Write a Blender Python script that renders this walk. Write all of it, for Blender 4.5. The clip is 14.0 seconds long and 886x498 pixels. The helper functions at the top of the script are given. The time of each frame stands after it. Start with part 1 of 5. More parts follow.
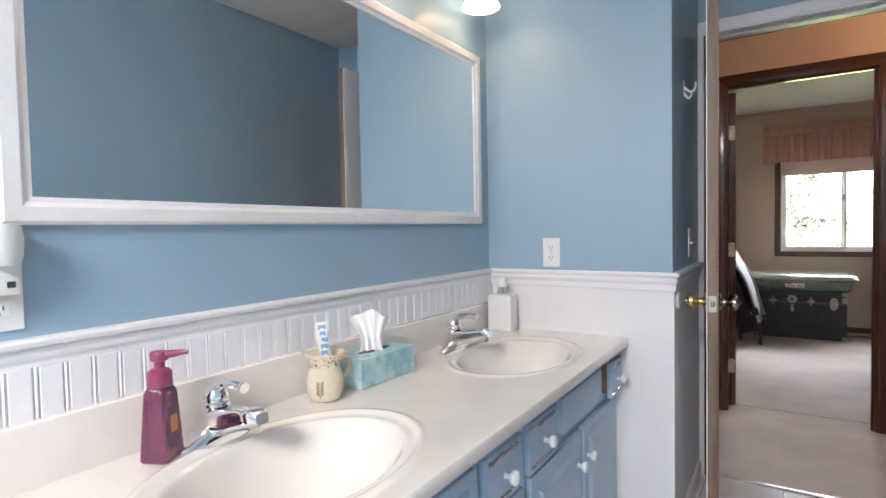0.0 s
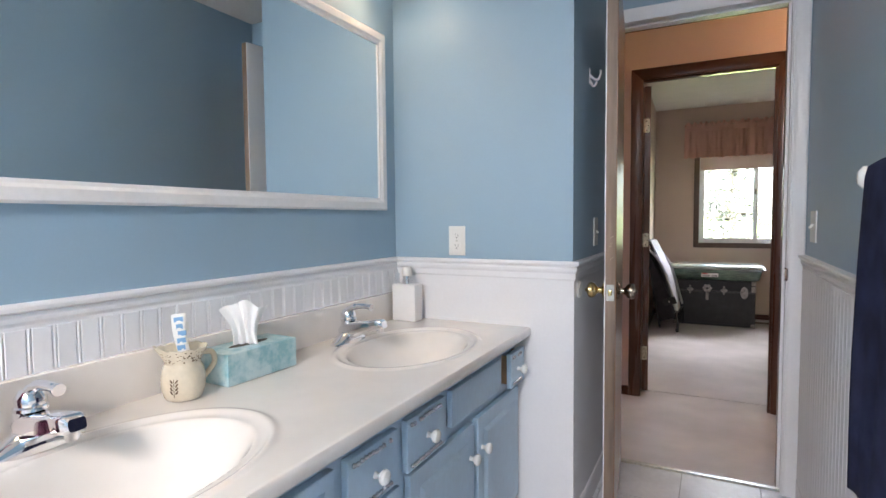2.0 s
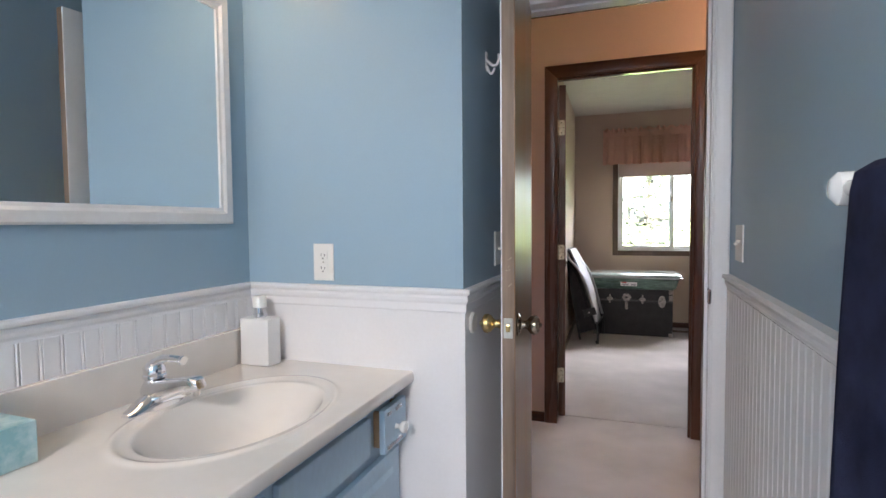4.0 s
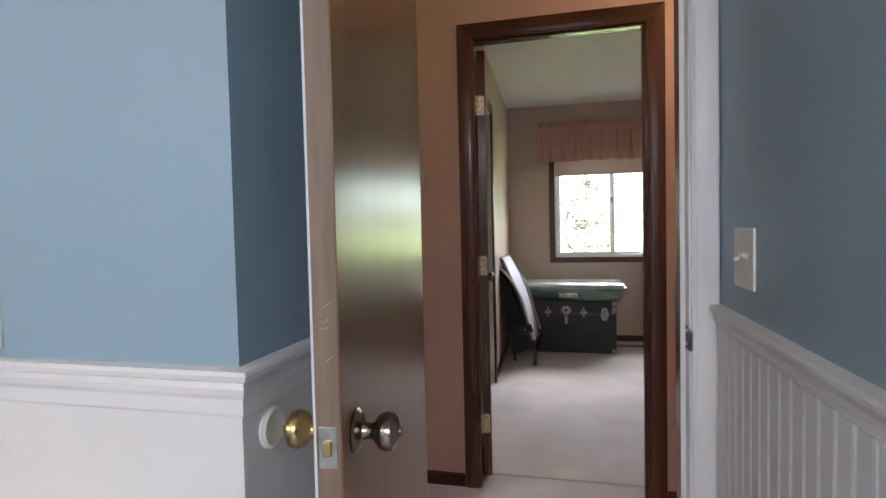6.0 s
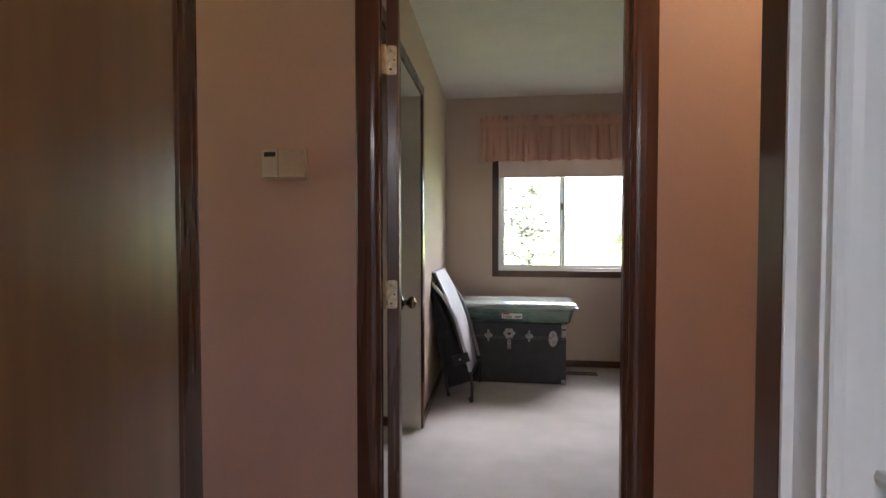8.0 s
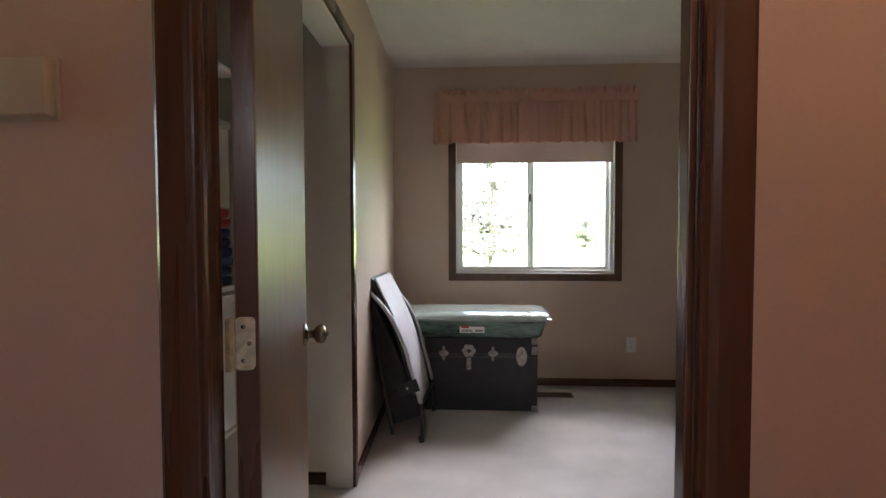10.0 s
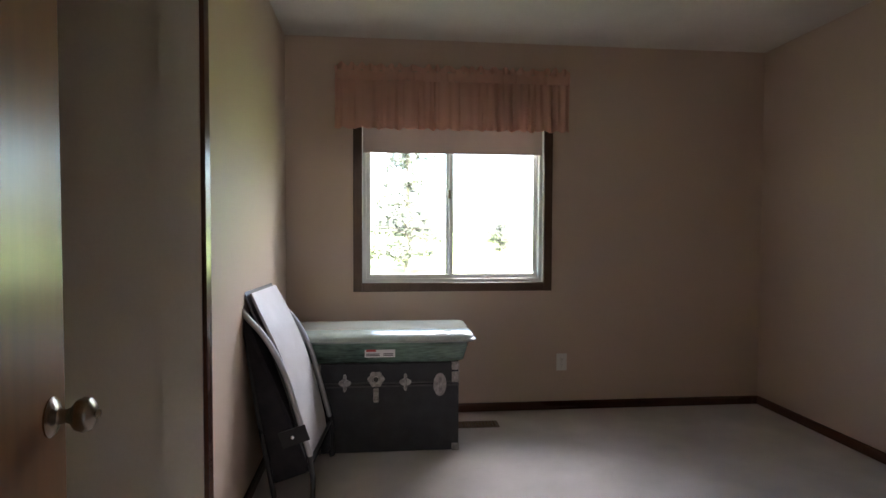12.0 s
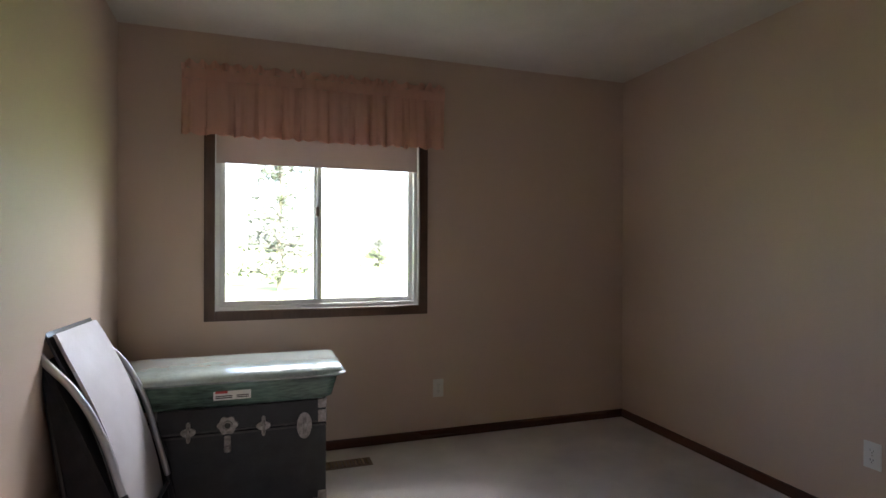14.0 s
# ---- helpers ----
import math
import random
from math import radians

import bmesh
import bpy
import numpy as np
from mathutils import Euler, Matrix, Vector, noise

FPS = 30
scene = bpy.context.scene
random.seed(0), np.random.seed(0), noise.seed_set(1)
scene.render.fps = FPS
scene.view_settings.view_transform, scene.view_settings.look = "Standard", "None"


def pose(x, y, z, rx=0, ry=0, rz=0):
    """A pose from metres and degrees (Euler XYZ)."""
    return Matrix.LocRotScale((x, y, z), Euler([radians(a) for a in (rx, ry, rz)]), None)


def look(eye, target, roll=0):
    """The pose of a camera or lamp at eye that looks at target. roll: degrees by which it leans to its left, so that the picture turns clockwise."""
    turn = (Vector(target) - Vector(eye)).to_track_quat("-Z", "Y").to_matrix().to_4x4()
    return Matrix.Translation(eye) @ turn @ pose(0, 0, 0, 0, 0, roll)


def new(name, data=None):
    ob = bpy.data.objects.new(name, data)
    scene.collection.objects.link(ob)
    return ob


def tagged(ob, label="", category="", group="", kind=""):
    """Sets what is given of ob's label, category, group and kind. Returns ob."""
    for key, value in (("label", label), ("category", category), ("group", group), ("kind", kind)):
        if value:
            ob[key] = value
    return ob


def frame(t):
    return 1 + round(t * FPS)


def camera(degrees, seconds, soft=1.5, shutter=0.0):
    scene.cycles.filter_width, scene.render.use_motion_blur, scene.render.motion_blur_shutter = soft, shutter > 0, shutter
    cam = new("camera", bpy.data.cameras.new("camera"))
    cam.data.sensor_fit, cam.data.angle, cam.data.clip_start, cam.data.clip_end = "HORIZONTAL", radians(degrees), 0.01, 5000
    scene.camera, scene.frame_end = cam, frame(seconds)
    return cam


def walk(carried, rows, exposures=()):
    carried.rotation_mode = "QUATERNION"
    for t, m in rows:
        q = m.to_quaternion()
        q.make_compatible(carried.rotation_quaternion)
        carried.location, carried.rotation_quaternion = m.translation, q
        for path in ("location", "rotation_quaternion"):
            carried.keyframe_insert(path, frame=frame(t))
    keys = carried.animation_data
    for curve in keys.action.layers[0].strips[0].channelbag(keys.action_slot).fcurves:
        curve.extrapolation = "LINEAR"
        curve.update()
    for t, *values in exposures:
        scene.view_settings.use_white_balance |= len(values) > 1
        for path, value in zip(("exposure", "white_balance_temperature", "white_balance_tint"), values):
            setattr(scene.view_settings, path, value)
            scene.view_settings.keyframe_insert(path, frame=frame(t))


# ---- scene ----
cam = camera(79.8, 14.0)
PATH = [
    (0, (1.075, 0.011, 1.166), (-0.013, 1.687, 1.094), -1.1),
    (0.5, (1.1, 0.023, 1.167), (0.054, 1.725, 1.081), -0.9),
    (1, (1.125, 0.052, 1.159), (0.12, 1.778, 1.067), -0.9),
    (1.5, (1.156, 0.088, 1.15), (0.193, 1.838, 1.05), -0.7),
    (2, (1.177, 0.161, 1.15), (0.267, 1.939, 1.039), -0.5),
    (2.5, (1.184, 0.264, 1.162), (0.337, 2.071, 1.044), -0.4),
    (3, (1.187, 0.357, 1.173), (0.403, 2.193, 1.059), -0.2),
    (5.5, (1.178, 1.18, 1.186), (0.651, 3.107, 1.107), -1.4),
    (6, (1.181, 1.396, 1.182), (0.709, 3.338, 1.104), -1.3),
    (6.5, (1.178, 1.592, 1.179), (0.765, 3.547, 1.105), -0.9),
    (7, (1.168, 1.774, 1.19), (0.811, 3.741, 1.121), -0.3),
    (7.5, (1.166, 1.968, 1.202), (0.861, 3.943, 1.139), 0.1),
    (8, (1.17, 2.187, 1.203), (0.899, 4.168, 1.139), 0.0),
    (10.5, (1.174, 3.131, 1.198), (1.103, 5.128, 1.116), -0.1),
    (11, (1.178, 3.292, 1.201), (1.174, 5.290, 1.116), -0.0),
    (11.5, (1.186, 3.44, 1.203), (1.268, 5.437, 1.124), 0.2),
    (12, (1.212, 3.576, 1.188), (1.401, 5.566, 1.122), 0.2),
    (12.5, (1.254, 3.652, 1.19), (1.549, 5.629, 1.14), -0.0),
    (13, (1.263, 3.717, 1.18), (1.686, 5.672, 1.152), 0.1),
    (13.5, (1.289, 3.764, 1.2), (1.82, 5.692, 1.18), 0.2),
    (14, (1.29, 3.779, 1.222), (1.923, 5.676, 1.214), 0.2),
]
walk(cam, [(t, look(eye, target, roll)) for t, eye, target, roll in PATH], exposures=[(0, 4.3), (3, 4.3), (5.5, 4.16), (6.5, 4.1), (8, 4.06), (10.5, 3.86), (12, 3.76), (14, 3.78)])

# ---- world and light ----
H = 2.41                      # ceilings
BULB, HALL = 0.005, 0.37
world = bpy.data.worlds.new("world")
scene.world = world
world.use_nodes = True
wn = world.node_tree
sky = wn.nodes.new("ShaderNodeTexSky")
sky.sky_type, sky.sun_disc = "NISHITA", False
sky.sun_elevation, sky.sun_rotation = radians(49), radians(162)
sky.air_density, sky.dust_density = 1.0, 3.0
wn.nodes["Background"].inputs["Strength"].default_value = 0.15
wn.links.new(sky.outputs["Color"], wn.nodes["Background"].inputs["Color"])


def lamp(name, kind, m, energy, colour, **more):
    data = bpy.data.lights.new(name, kind)
    data.energy, data.color = energy, colour
    for key, value in more.items():
        if key == "size":
            data.size = value
        elif key == "size_y":
            data.shape, data.size_y = "RECTANGLE", value
        elif key == "angle":
            data.angle = value
        elif key == "radius":
            data.shadow_soft_size = value
    ob = new(name, data)
    ob.matrix_world = m
    return ob


lamp("sun", "SUN", look((3, -9, 11), (0, 0, 0)), 5.0, (1, 0.95, 0.86), angle=radians(0.6))
# added lamp outside, above the bedroom window and out of view, strengthens its sky light
lamp("bedroom_sky_fill", "AREA", look((2.2, 8.6, 2.6), (1.6, 5.0, 0.85)), 11.5, (1.0, 0.97, 0.98), size=2.2, size_y=1.0)
# unseen lamp in an added ceiling opening brightens the vanity and counters
lamp("bathroom_fill", "AREA", look((1.0, -1.6, H + 0.05), (0.92, -1.15, 1.5)), 6.3, (1.0, 0.925, 0.90), size=0.8, size_y=0.8)
# unseen lamp at the hall's west end, added to brighten the left hall wall
lamp("hall_fill", "AREA", look((-2.66, 3.26, 1.5), (0.5, 3.5, 1.1)), 0.17, (1.0, 0.88, 0.88), size=0.7, size_y=1.1)

# ---- materials ----


def material(name, colour, rough=0.5, metal=0.0, vary=0.06, scale=6.0, grain=60.0, bump=0.05, stretch=(1, 1, 1),
             coat=0.0, trans=0.0, ior=1.45, emit=0.0, dark=None, ramp=(0.35, 0.7), spec=0.5, rvary=0.08, sub=0.0, piece=0.0):
    """A surface with broad stains, fine grain and relief."""
    mat = bpy.data.materials.new(name)
    mat.use_nodes = True
    nt = mat.node_tree
    n, l = nt.nodes, nt.links
    b = n["Principled BSDF"]
    tc = n.new("ShaderNodeTexCoord")
    mp = n.new("ShaderNodeMapping")
    mp.inputs["Scale"].default_value = stretch
    l.new(tc.outputs["Object"], mp.inputs["Vector"])
    big, fine = n.new("ShaderNodeTexNoise"), n.new("ShaderNodeTexNoise")
    for tex, s, d in ((big, scale, 4.0), (fine, grain, 3.0)):
        tex.inputs["Scale"].default_value, tex.inputs["Detail"].default_value = s, d
        l.new(mp.outputs["Vector"], tex.inputs["Vector"])
    ramp_node = n.new("ShaderNodeValToRGB")
    e = ramp_node.color_ramp.elements
    low = dark or tuple(c * (1 - vary * 2.2) for c in colour)
    e[0].position, e[1].position = ramp
    e[0].color, e[1].color = (*low, 1), (*[min(1, c * (1 + vary * 0.6)) for c in colour], 1)
    mixf = n.new("ShaderNodeMath")
    mixf.operation = "MULTIPLY_ADD"
    mixf.inputs[1].default_value, mixf.inputs[2].default_value = 0.35, 0.0
    l.new(fine.outputs["Fac"], mixf.inputs[0])
    add = n.new("ShaderNodeMath")
    add.operation = "MULTIPLY_ADD"
    add.inputs[1].default_value = 0.7
    l.new(big.outputs["Fac"], add.inputs[0])
    l.new(mixf.outputs[0], add.inputs[2])
    l.new(add.outputs[0], ramp_node.inputs["Fac"])
    out = ramp_node.outputs["Color"]
    if piece:
        info, hsv = n.new("ShaderNodeObjectInfo"), n.new("ShaderNodeHueSaturation")
        rng = n.new("ShaderNodeMapRange")
        rng.inputs["To Min"].default_value, rng.inputs["To Max"].default_value = 1 - piece, 1 + piece
        l.new(info.outputs["Random"], rng.inputs["Value"])
        l.new(rng.outputs["Result"], hsv.inputs["Value"])
        l.new(out, hsv.inputs["Color"])
        out = hsv.outputs["Color"]
    l.new(out, b.inputs["Base Color"])
    rr = n.new("ShaderNodeMapRange")
    rr.inputs["To Min"].default_value, rr.inputs["To Max"].default_value = max(0.0, rough - rvary), min(1, rough + rvary)
    l.new(big.outputs["Fac"], rr.inputs["Value"])
    l.new(rr.outputs["Result"], b.inputs["Roughness"])
    b.inputs["Metallic"].default_value = metal
    b.inputs["Specular IOR Level"].default_value = spec
    b.inputs["IOR"].default_value = ior
    b.inputs["Coat Weight"].default_value, b.inputs["Coat Roughness"].default_value = coat, 0.08
    b.inputs["Transmission Weight"].default_value = trans
    if sub:
        b.inputs["Subsurface Weight"].default_value = sub
        b.inputs["Subsurface Radius"].default_value = (0.02, 0.02, 0.02)
    if emit:
        b.inputs["Emission Color"].default_value, b.inputs["Emission Strength"].default_value = (*colour, 1), emit
    if bump:
        bp = n.new("ShaderNodeBump")
        bp.inputs["Strength"].default_value, bp.inputs["Distance"].default_value = bump, 0.004
        l.new(fine.outputs["Fac"], bp.inputs["Height"])
        l.new(bp.outputs["Normal"], b.inputs["Normal"])
    return mat


BLUE = material("blue_wall_paint", (0.315, 0.44, 0.545), 0.345, vary=0.014, scale=1.6, grain=140, bump=0.04, rvary=0.04)
WHITE = material("white_trim_paint", (0.82, 0.815, 0.835), 0.33, vary=0.02, scale=4, grain=90, bump=0.04)
BOARD = material("white_beadboard_paint", (0.82, 0.815, 0.835), 0.33, vary=0.02, scale=4, grain=90, bump=0.03, piece=0.02)
PEACH = material("peach_hall_paint", (0.635, 0.43, 0.36), 0.5, vary=0.03, scale=2.5, grain=160, bump=0.05)
BEIGE = material("beige_bedroom_paint", (0.625, 0.486, 0.400), 0.55, vary=0.02, scale=2.5, grain=160, bump=0.05)
CLOSETWHITE = material("cream_closet_paint", (0.82, 0.78, 0.70), 0.45, vary=0.03, scale=4, grain=90)
CEIL = material("ceiling_white", (0.73, 0.675, 0.615), 0.8, vary=0.03, scale=5, grain=70, bump=0.25)
CARPET = material("pale_carpet", (0.73, 0.68, 0.68), 0.95, vary=0.09, scale=3.5, grain=420, bump=0.9, spec=0.1)
TRIMWOOD = material("dark_red_brown_wood", (0.100, 0.034, 0.018), 0.28, vary=0.25, scale=7, grain=45, stretch=(1, 1, 0.07), bump=0.05, coat=0.3)
TRIMFLAT = material("dark_red_brown_rail_wood", (0.100, 0.034, 0.018), 0.28, vary=0.25, scale=7, grain=45, stretch=(0.07, 1, 1), bump=0.05, coat=0.3)
VENEER = material("stained_birch_veneer", (0.195, 0.09, 0.031), 0.38, vary=0.2, scale=5, grain=34, stretch=(1, 1, 0.09), bump=0.02, coat=0.62, rvary=0.09)
HINGE = material("pale_worn_brass", (0.62, 0.52, 0.37), 0.42, metal=0.6, vary=0.15, scale=60, bump=0.03)
VENEER.node_tree.nodes["Principled BSDF"].inputs["Coat Roughness"].default_value = 0.26
DOOREDGE = material("worn_door_edge", (0.27, 0.19, 0.14), 0.5, vary=0.25, scale=9, grain=60, stretch=(1, 1, 0.1), bump=0.1)
SLABGREY = material("grey_shade_slab", (0.3, 0.29, 0.28), 0.8, vary=0.1, scale=3, grain=40)
VINYL = material("grey_vinyl_tile", (0.62, 0.62, 0.66), 0.3, vary=0.08, scale=6, grain=40, bump=0.03, piece=0.04)
GROUT = material("grey_grout", (0.42, 0.42, 0.44), 0.8)
MARBLE = material("ivory_cultured_marble", (0.80, 0.755, 0.715), 0.16, vary=0.03, scale=5, grain=18, bump=0.0, coat=0.5)
CABBLUE = material("blue_cabinet_paint", (0.44, 0.585, 0.715), 0.38, vary=0.05, scale=6, grain=80, stretch=(1, 1, 0.5), bump=0.06)
CHROME = material("chrome", (0.85, 0.85, 0.87), 0.07, metal=1.0, vary=0.02, bump=0.0, rvary=0.03)
BRASS = material("tarnished_brass", (0.62, 0.45, 0.2), 0.25, metal=1.0, vary=0.12, scale=40, bump=0.03)
NICKEL = material("dull_bronze_metal", (0.30, 0.25, 0.20), 0.22, metal=1.0, vary=0.12, scale=40, bump=0.02)
STEEL = material("worn_steel_plate", (0.6, 0.58, 0.52), 0.32, metal=1.0, vary=0.15, scale=50, bump=0.05)
STUD = material("silver_drawer_stud", (0.62, 0.62, 0.65), 0.2, metal=1.0, vary=0.2, scale=60, bump=0)
PLASTIC = material("white_plastic", (0.8, 0.79, 0.76), 0.35, vary=0.02, bump=0.0)
SLOT = material("dark_slot", (0.05, 0.045, 0.04), 0.6)
MIRROR = material("mirror_silver", (0.9, 0.92, 0.92), 0.0, metal=1.0, vary=0.0, bump=0.0, rvary=0.0)
GLASS = bpy.data.materials.new("window_glass")
GLASS.use_nodes = True
GLASS.node_tree.nodes["Principled BSDF"].inputs["Transmission Weight"].default_value = 1.0
GLASS.node_tree.nodes["Principled BSDF"].inputs["Roughness"].default_value = 0.0
GLASS.node_tree.nodes["Principled BSDF"].inputs["IOR"].default_value = 1.2

# ---- shape helpers ----


def box(bm, x0, x1, y0, y1, z0, z1, bevel=0.0):
    """A box, with its long edges eased where bevel is given."""
    r = bmesh.ops.create_cube(bm, size=1)
    vs = r["verts"]
    for v in vs:
        v.co = Vector(((x0 + x1) / 2 + v.co.x * (x1 - x0), (y0 + y1) / 2 + v.co.y * (y1 - y0), (z0 + z1) / 2 + v.co.z * (z1 - z0)))
    if bevel:
        edges = list({e for v in vs for e in v.link_edges})
        bmesh.ops.bevel(bm, geom=edges, offset=bevel, segments=2, affect="EDGES", profile=0.6)
    return bm


def B(x0, x1, y0, y1, z0, z1, bevel=0.0):
    return box(bmesh.new(), x0, x1, y0, y1, z0, z1, bevel)


def prism(bm, poly, z0, z1):
    """A plan outline raised from z0 to z1."""
    lo, hi = [bm.verts.new((x, y, z0)) for x, y in poly], [bm.verts.new((x, y, z1)) for x, y in poly]
    bm.faces.new(lo[::-1]), bm.faces.new(hi)
    for i in range(len(poly)):
        j = (i + 1) % len(poly)
        bm.faces.new((lo[i], lo[j], hi[j], hi[i]))
    return bm


def rail(profile, length, miter=(0, 0)):
    """A moulding: profile of (depth, height) run along x for a length; miter slides each end with depth."""
    bm = bmesh.new()
    a = [bm.verts.new((miter[0] * d, d, z)) for d, z in profile]
    b = [bm.verts.new((length + miter[1] * d, d, z)) for d, z in profile]
    bm.faces.new(a), bm.faces.new(b[::-1])
    for i in range(len(profile)):
        j = (i + 1) % len(profile)
        bm.faces.new((a[j], a[i], b[i], b[j]))
    bmesh.ops.recalc_face_normals(bm, faces=bm.faces)
    return bm


def lathe(profile, steps=32, caps=True, bm=None):
    """A turned shape round z from (radius, height)."""
    bm = bm or bmesh.new()
    rings = []
    for r, z in profile:
        if r < 1e-5:
            rings.append([bm.verts.new((0, 0, z))])
        else:
            rings.append([bm.verts.new((r * math.cos(2 * math.pi * k / steps), r * math.sin(2 * math.pi * k / steps), z)) for k in range(steps)])
    for p, q in zip(rings, rings[1:]):
        for k in range(steps):
            j = (k + 1) % steps
            if len(p) == 1 and len(q) > 1:
                bm.faces.new((p[0], q[j], q[k])) if q[0].co.z < p[0].co.z else bm.faces.new((p[0], q[k], q[j]))
            elif len(q) == 1 and len(p) > 1:
                bm.faces.new((p[k], p[j], q[0]))
            elif len(p) > 1:
                bm.faces.new((p[k], p[j], q[j], q[k]))
    if caps:
        for ring in (rings[0], rings[-1]):
            if len(ring) > 2:
                bm.faces.new(ring)
    bmesh.ops.recalc_face_normals(bm, faces=bm.faces)
    return bm


def tube(points, radius, steps=12, bm=None, closed=False):
    """A round bar along points; radius may be a list."""
    bm = bm or bmesh.new()
    pts = [Vector(p) for p in points]
    rs = radius if isinstance(radius, (list, tuple)) else [radius] * len(pts)
    rings, up = [], None
    for i, p in enumerate(pts):
        if closed:
            d = (pts[(i + 1) % len(pts)] - pts[i - 1]).normalized()
        else:
            d = (pts[min(i + 1, len(pts) - 1)] - pts[max(i - 1, 0)]).normalized()
        if up is None:
            up = d.orthogonal().normalized()
        up = (up - d * up.dot(d)).normalized()
        side = d.cross(up)
        rings.append([bm.verts.new(p + rs[i] * (math.cos(a) * up + math.sin(a) * side)) for a in [2 * math.pi * k / steps for k in range(steps)]])
    pairs = list(zip(rings, rings[1:])) + ([(rings[-1], rings[0])] if closed else [])
    for a, b in pairs:
        for k in range(steps):
            j = (k + 1) % steps
            bm.faces.new((a[k], a[j], b[j], b[k]))
    if not closed:
        bm.faces.new(rings[0][::-1]), bm.faces.new(rings[-1])
    bmesh.ops.recalc_face_normals(bm, faces=bm.faces)
    return bm


def spline(pts, n=8):
    """A smooth line through points."""
    out, P = [], [Vector(p) for p in pts]
    for i in range(len(P) - 1):
        a, b, c, d = P[max(i - 1, 0)], P[i], P[i + 1], P[min(i + 2, len(P) - 1)]
        for k in range(n):
            t = k / n
            out.append(0.5 * (2 * b + (c - a) * t + (2 * a - 5 * b + 4 * c - d) * t * t + (3 * b - a - 3 * c + d) * t ** 3))
    return out + [P[-1]]


def loft(rings, close=True):
    """Skins rings of equal count."""
    bm = bmesh.new()
    vs = [[bm.verts.new(p) for p in r] for r in rings]
    n = len(vs[0])
    for a, b in zip(vs, vs[1:]):
        for i in range(n):
            j = (i + 1) % n
            bm.faces.new((a[i], a[j], b[j], b[i]))
    if close:
        bm.faces.new(vs[0][::-1]), bm.faces.new(vs[-1])
    bmesh.ops.recalc_face_normals(bm, faces=bm.faces)
    return bm


def rounded(hx, hy, r, z, n=6):
    pts = []
    for cx, cy, a0 in ((1, 1, 0), (-1, 1, 90), (-1, -1, 180), (1, -1, 270)):
        for k in range(n + 1):
            a = radians(a0 + 90 * k / n)
            pts.append((cx * (hx - r) + r * math.cos(a), cy * (hy - r) + r * math.sin(a), z))
    return pts


def mesh_of(name, bm, mat, smooth=False):
    me = bpy.data.meshes.new(name)
    bm.to_mesh(me)
    bm.free()
    me.materials.append(mat)
    if smooth:
        me.shade_smooth()
        me.set_sharp_from_angle(angle=radians(38))
    return me


def part(name, bm, mat, parent, label="", smooth=False, m=None):
    """One mesh object under a thing, or under a part."""
    ob = new(name, mesh_of(name, bm, mat, smooth))
    ob.parent = parent
    if m is not None:
        ob.matrix_basis = m
    return tagged(ob, label) if label else ob


def thing(name, label, category, m=None, group="", kind=""):
    """The Empty at a thing's base, under which its parts go."""
    ob = new(name)
    ob.empty_display_size = 0.05
    if m is not None:
        ob.matrix_basis = m
    return tagged(ob, label, category, group, kind)


def solid(name, bm, mat, label, category, kind="", smooth=False, m=None):
    """A thing that is one mesh."""
    ob = new(name, mesh_of(name, bm, mat, smooth))
    if m is not None:
        ob.matrix_basis = m
    return tagged(ob, label, category, kind=kind)


def lay(name, bm, mat, label, smooth=False, m=None):
    return solid(name, bm, mat, label, name.split("_")[0], "structure", smooth, m)


# ---- the plan ----
YA, XB = 2.03, 0.735          # end of the vanity alcove, and its corner
YD0, YD1 = 2.70, 2.825         # wall between bathroom and hall
XR = 1.505                    # right wall of the bathroom
YH0, YH1 = 3.735, 3.802         # wall between hall and bedroom
YW, YW1 = 7.0, 7.16           # window wall
XE = 3.734                    # right wall of the bedroom
DX0, DX1, DZ = 0.762, 1.44, 2.02    # bathroom doorway
EX0, EX1, EZ = 0.757, 1.483, 2.005   # bedroom doorway
WX0, WX1, WZ0, WZ1 = 1.012, 2.207, 0.85, 1.98    # bedroom window opening
LEFT = lambda y: 0.54 + (7.0 - y) * 0.037       # bedroom's left wall leans a little in plan
CY0, CY1, CZ = 3.93, 5.345, 2.03     # closet opening

# ---- walls, floors, ceilings ----
lay("wall_vanity", B(-0.12, 0, -2.06, YA, 0, H), BLUE, "blue painted wall behind the vanity")
bm = bmesh.new()
prism(bm, [(-0.12, YA), (XB, YA), (XB, YD0), (DX0 - 0.02, YD0), (DX0 - 0.02, YD1 - 0.012), (-0.12, YD1 - 0.012)], 0, H)
lay("wall_alcove", bm, BLUE, "blue painted bathroom wall with a projecting corner")
lay("wall_bathroom_right", B(XR, XR + 0.12, -2.06, YD0, 0, H), BLUE, "blue painted wall with white beadboard below")
bm = bmesh.new()
box(bm, DX0 - 0.02, DX1 + 0.02, YD0, YD1 - 0.012, DZ + 0.02, H)
box(bm, DX1 + 0.02, XR + 0.12, YD0, YD1 - 0.012, 0, H)
lay("wall_bathroom_door", bm, BLUE, "blue painted wall over the bathroom doorway")
lay("wall_bathroom_back", B(-0.12, XR + 0.12, -2.18, -2.06, 0, H), BLUE, "blue painted bathroom wall")
bm = bmesh.new()
box(bm, -2.6, DX0 - 0.02, YD1 - 0.012, YD1, 0, H)
box(bm, DX1 + 0.02, XE + 0.12, YD1 - 0.012, YD1, 0, H)
box(bm, DX0 - 0.02, DX1 + 0.02, YD1 - 0.012, YD1, DZ + 0.02, H)
lay("wall_hall_near", bm, PEACH, "peach painted hall wall")
bm = bmesh.new()
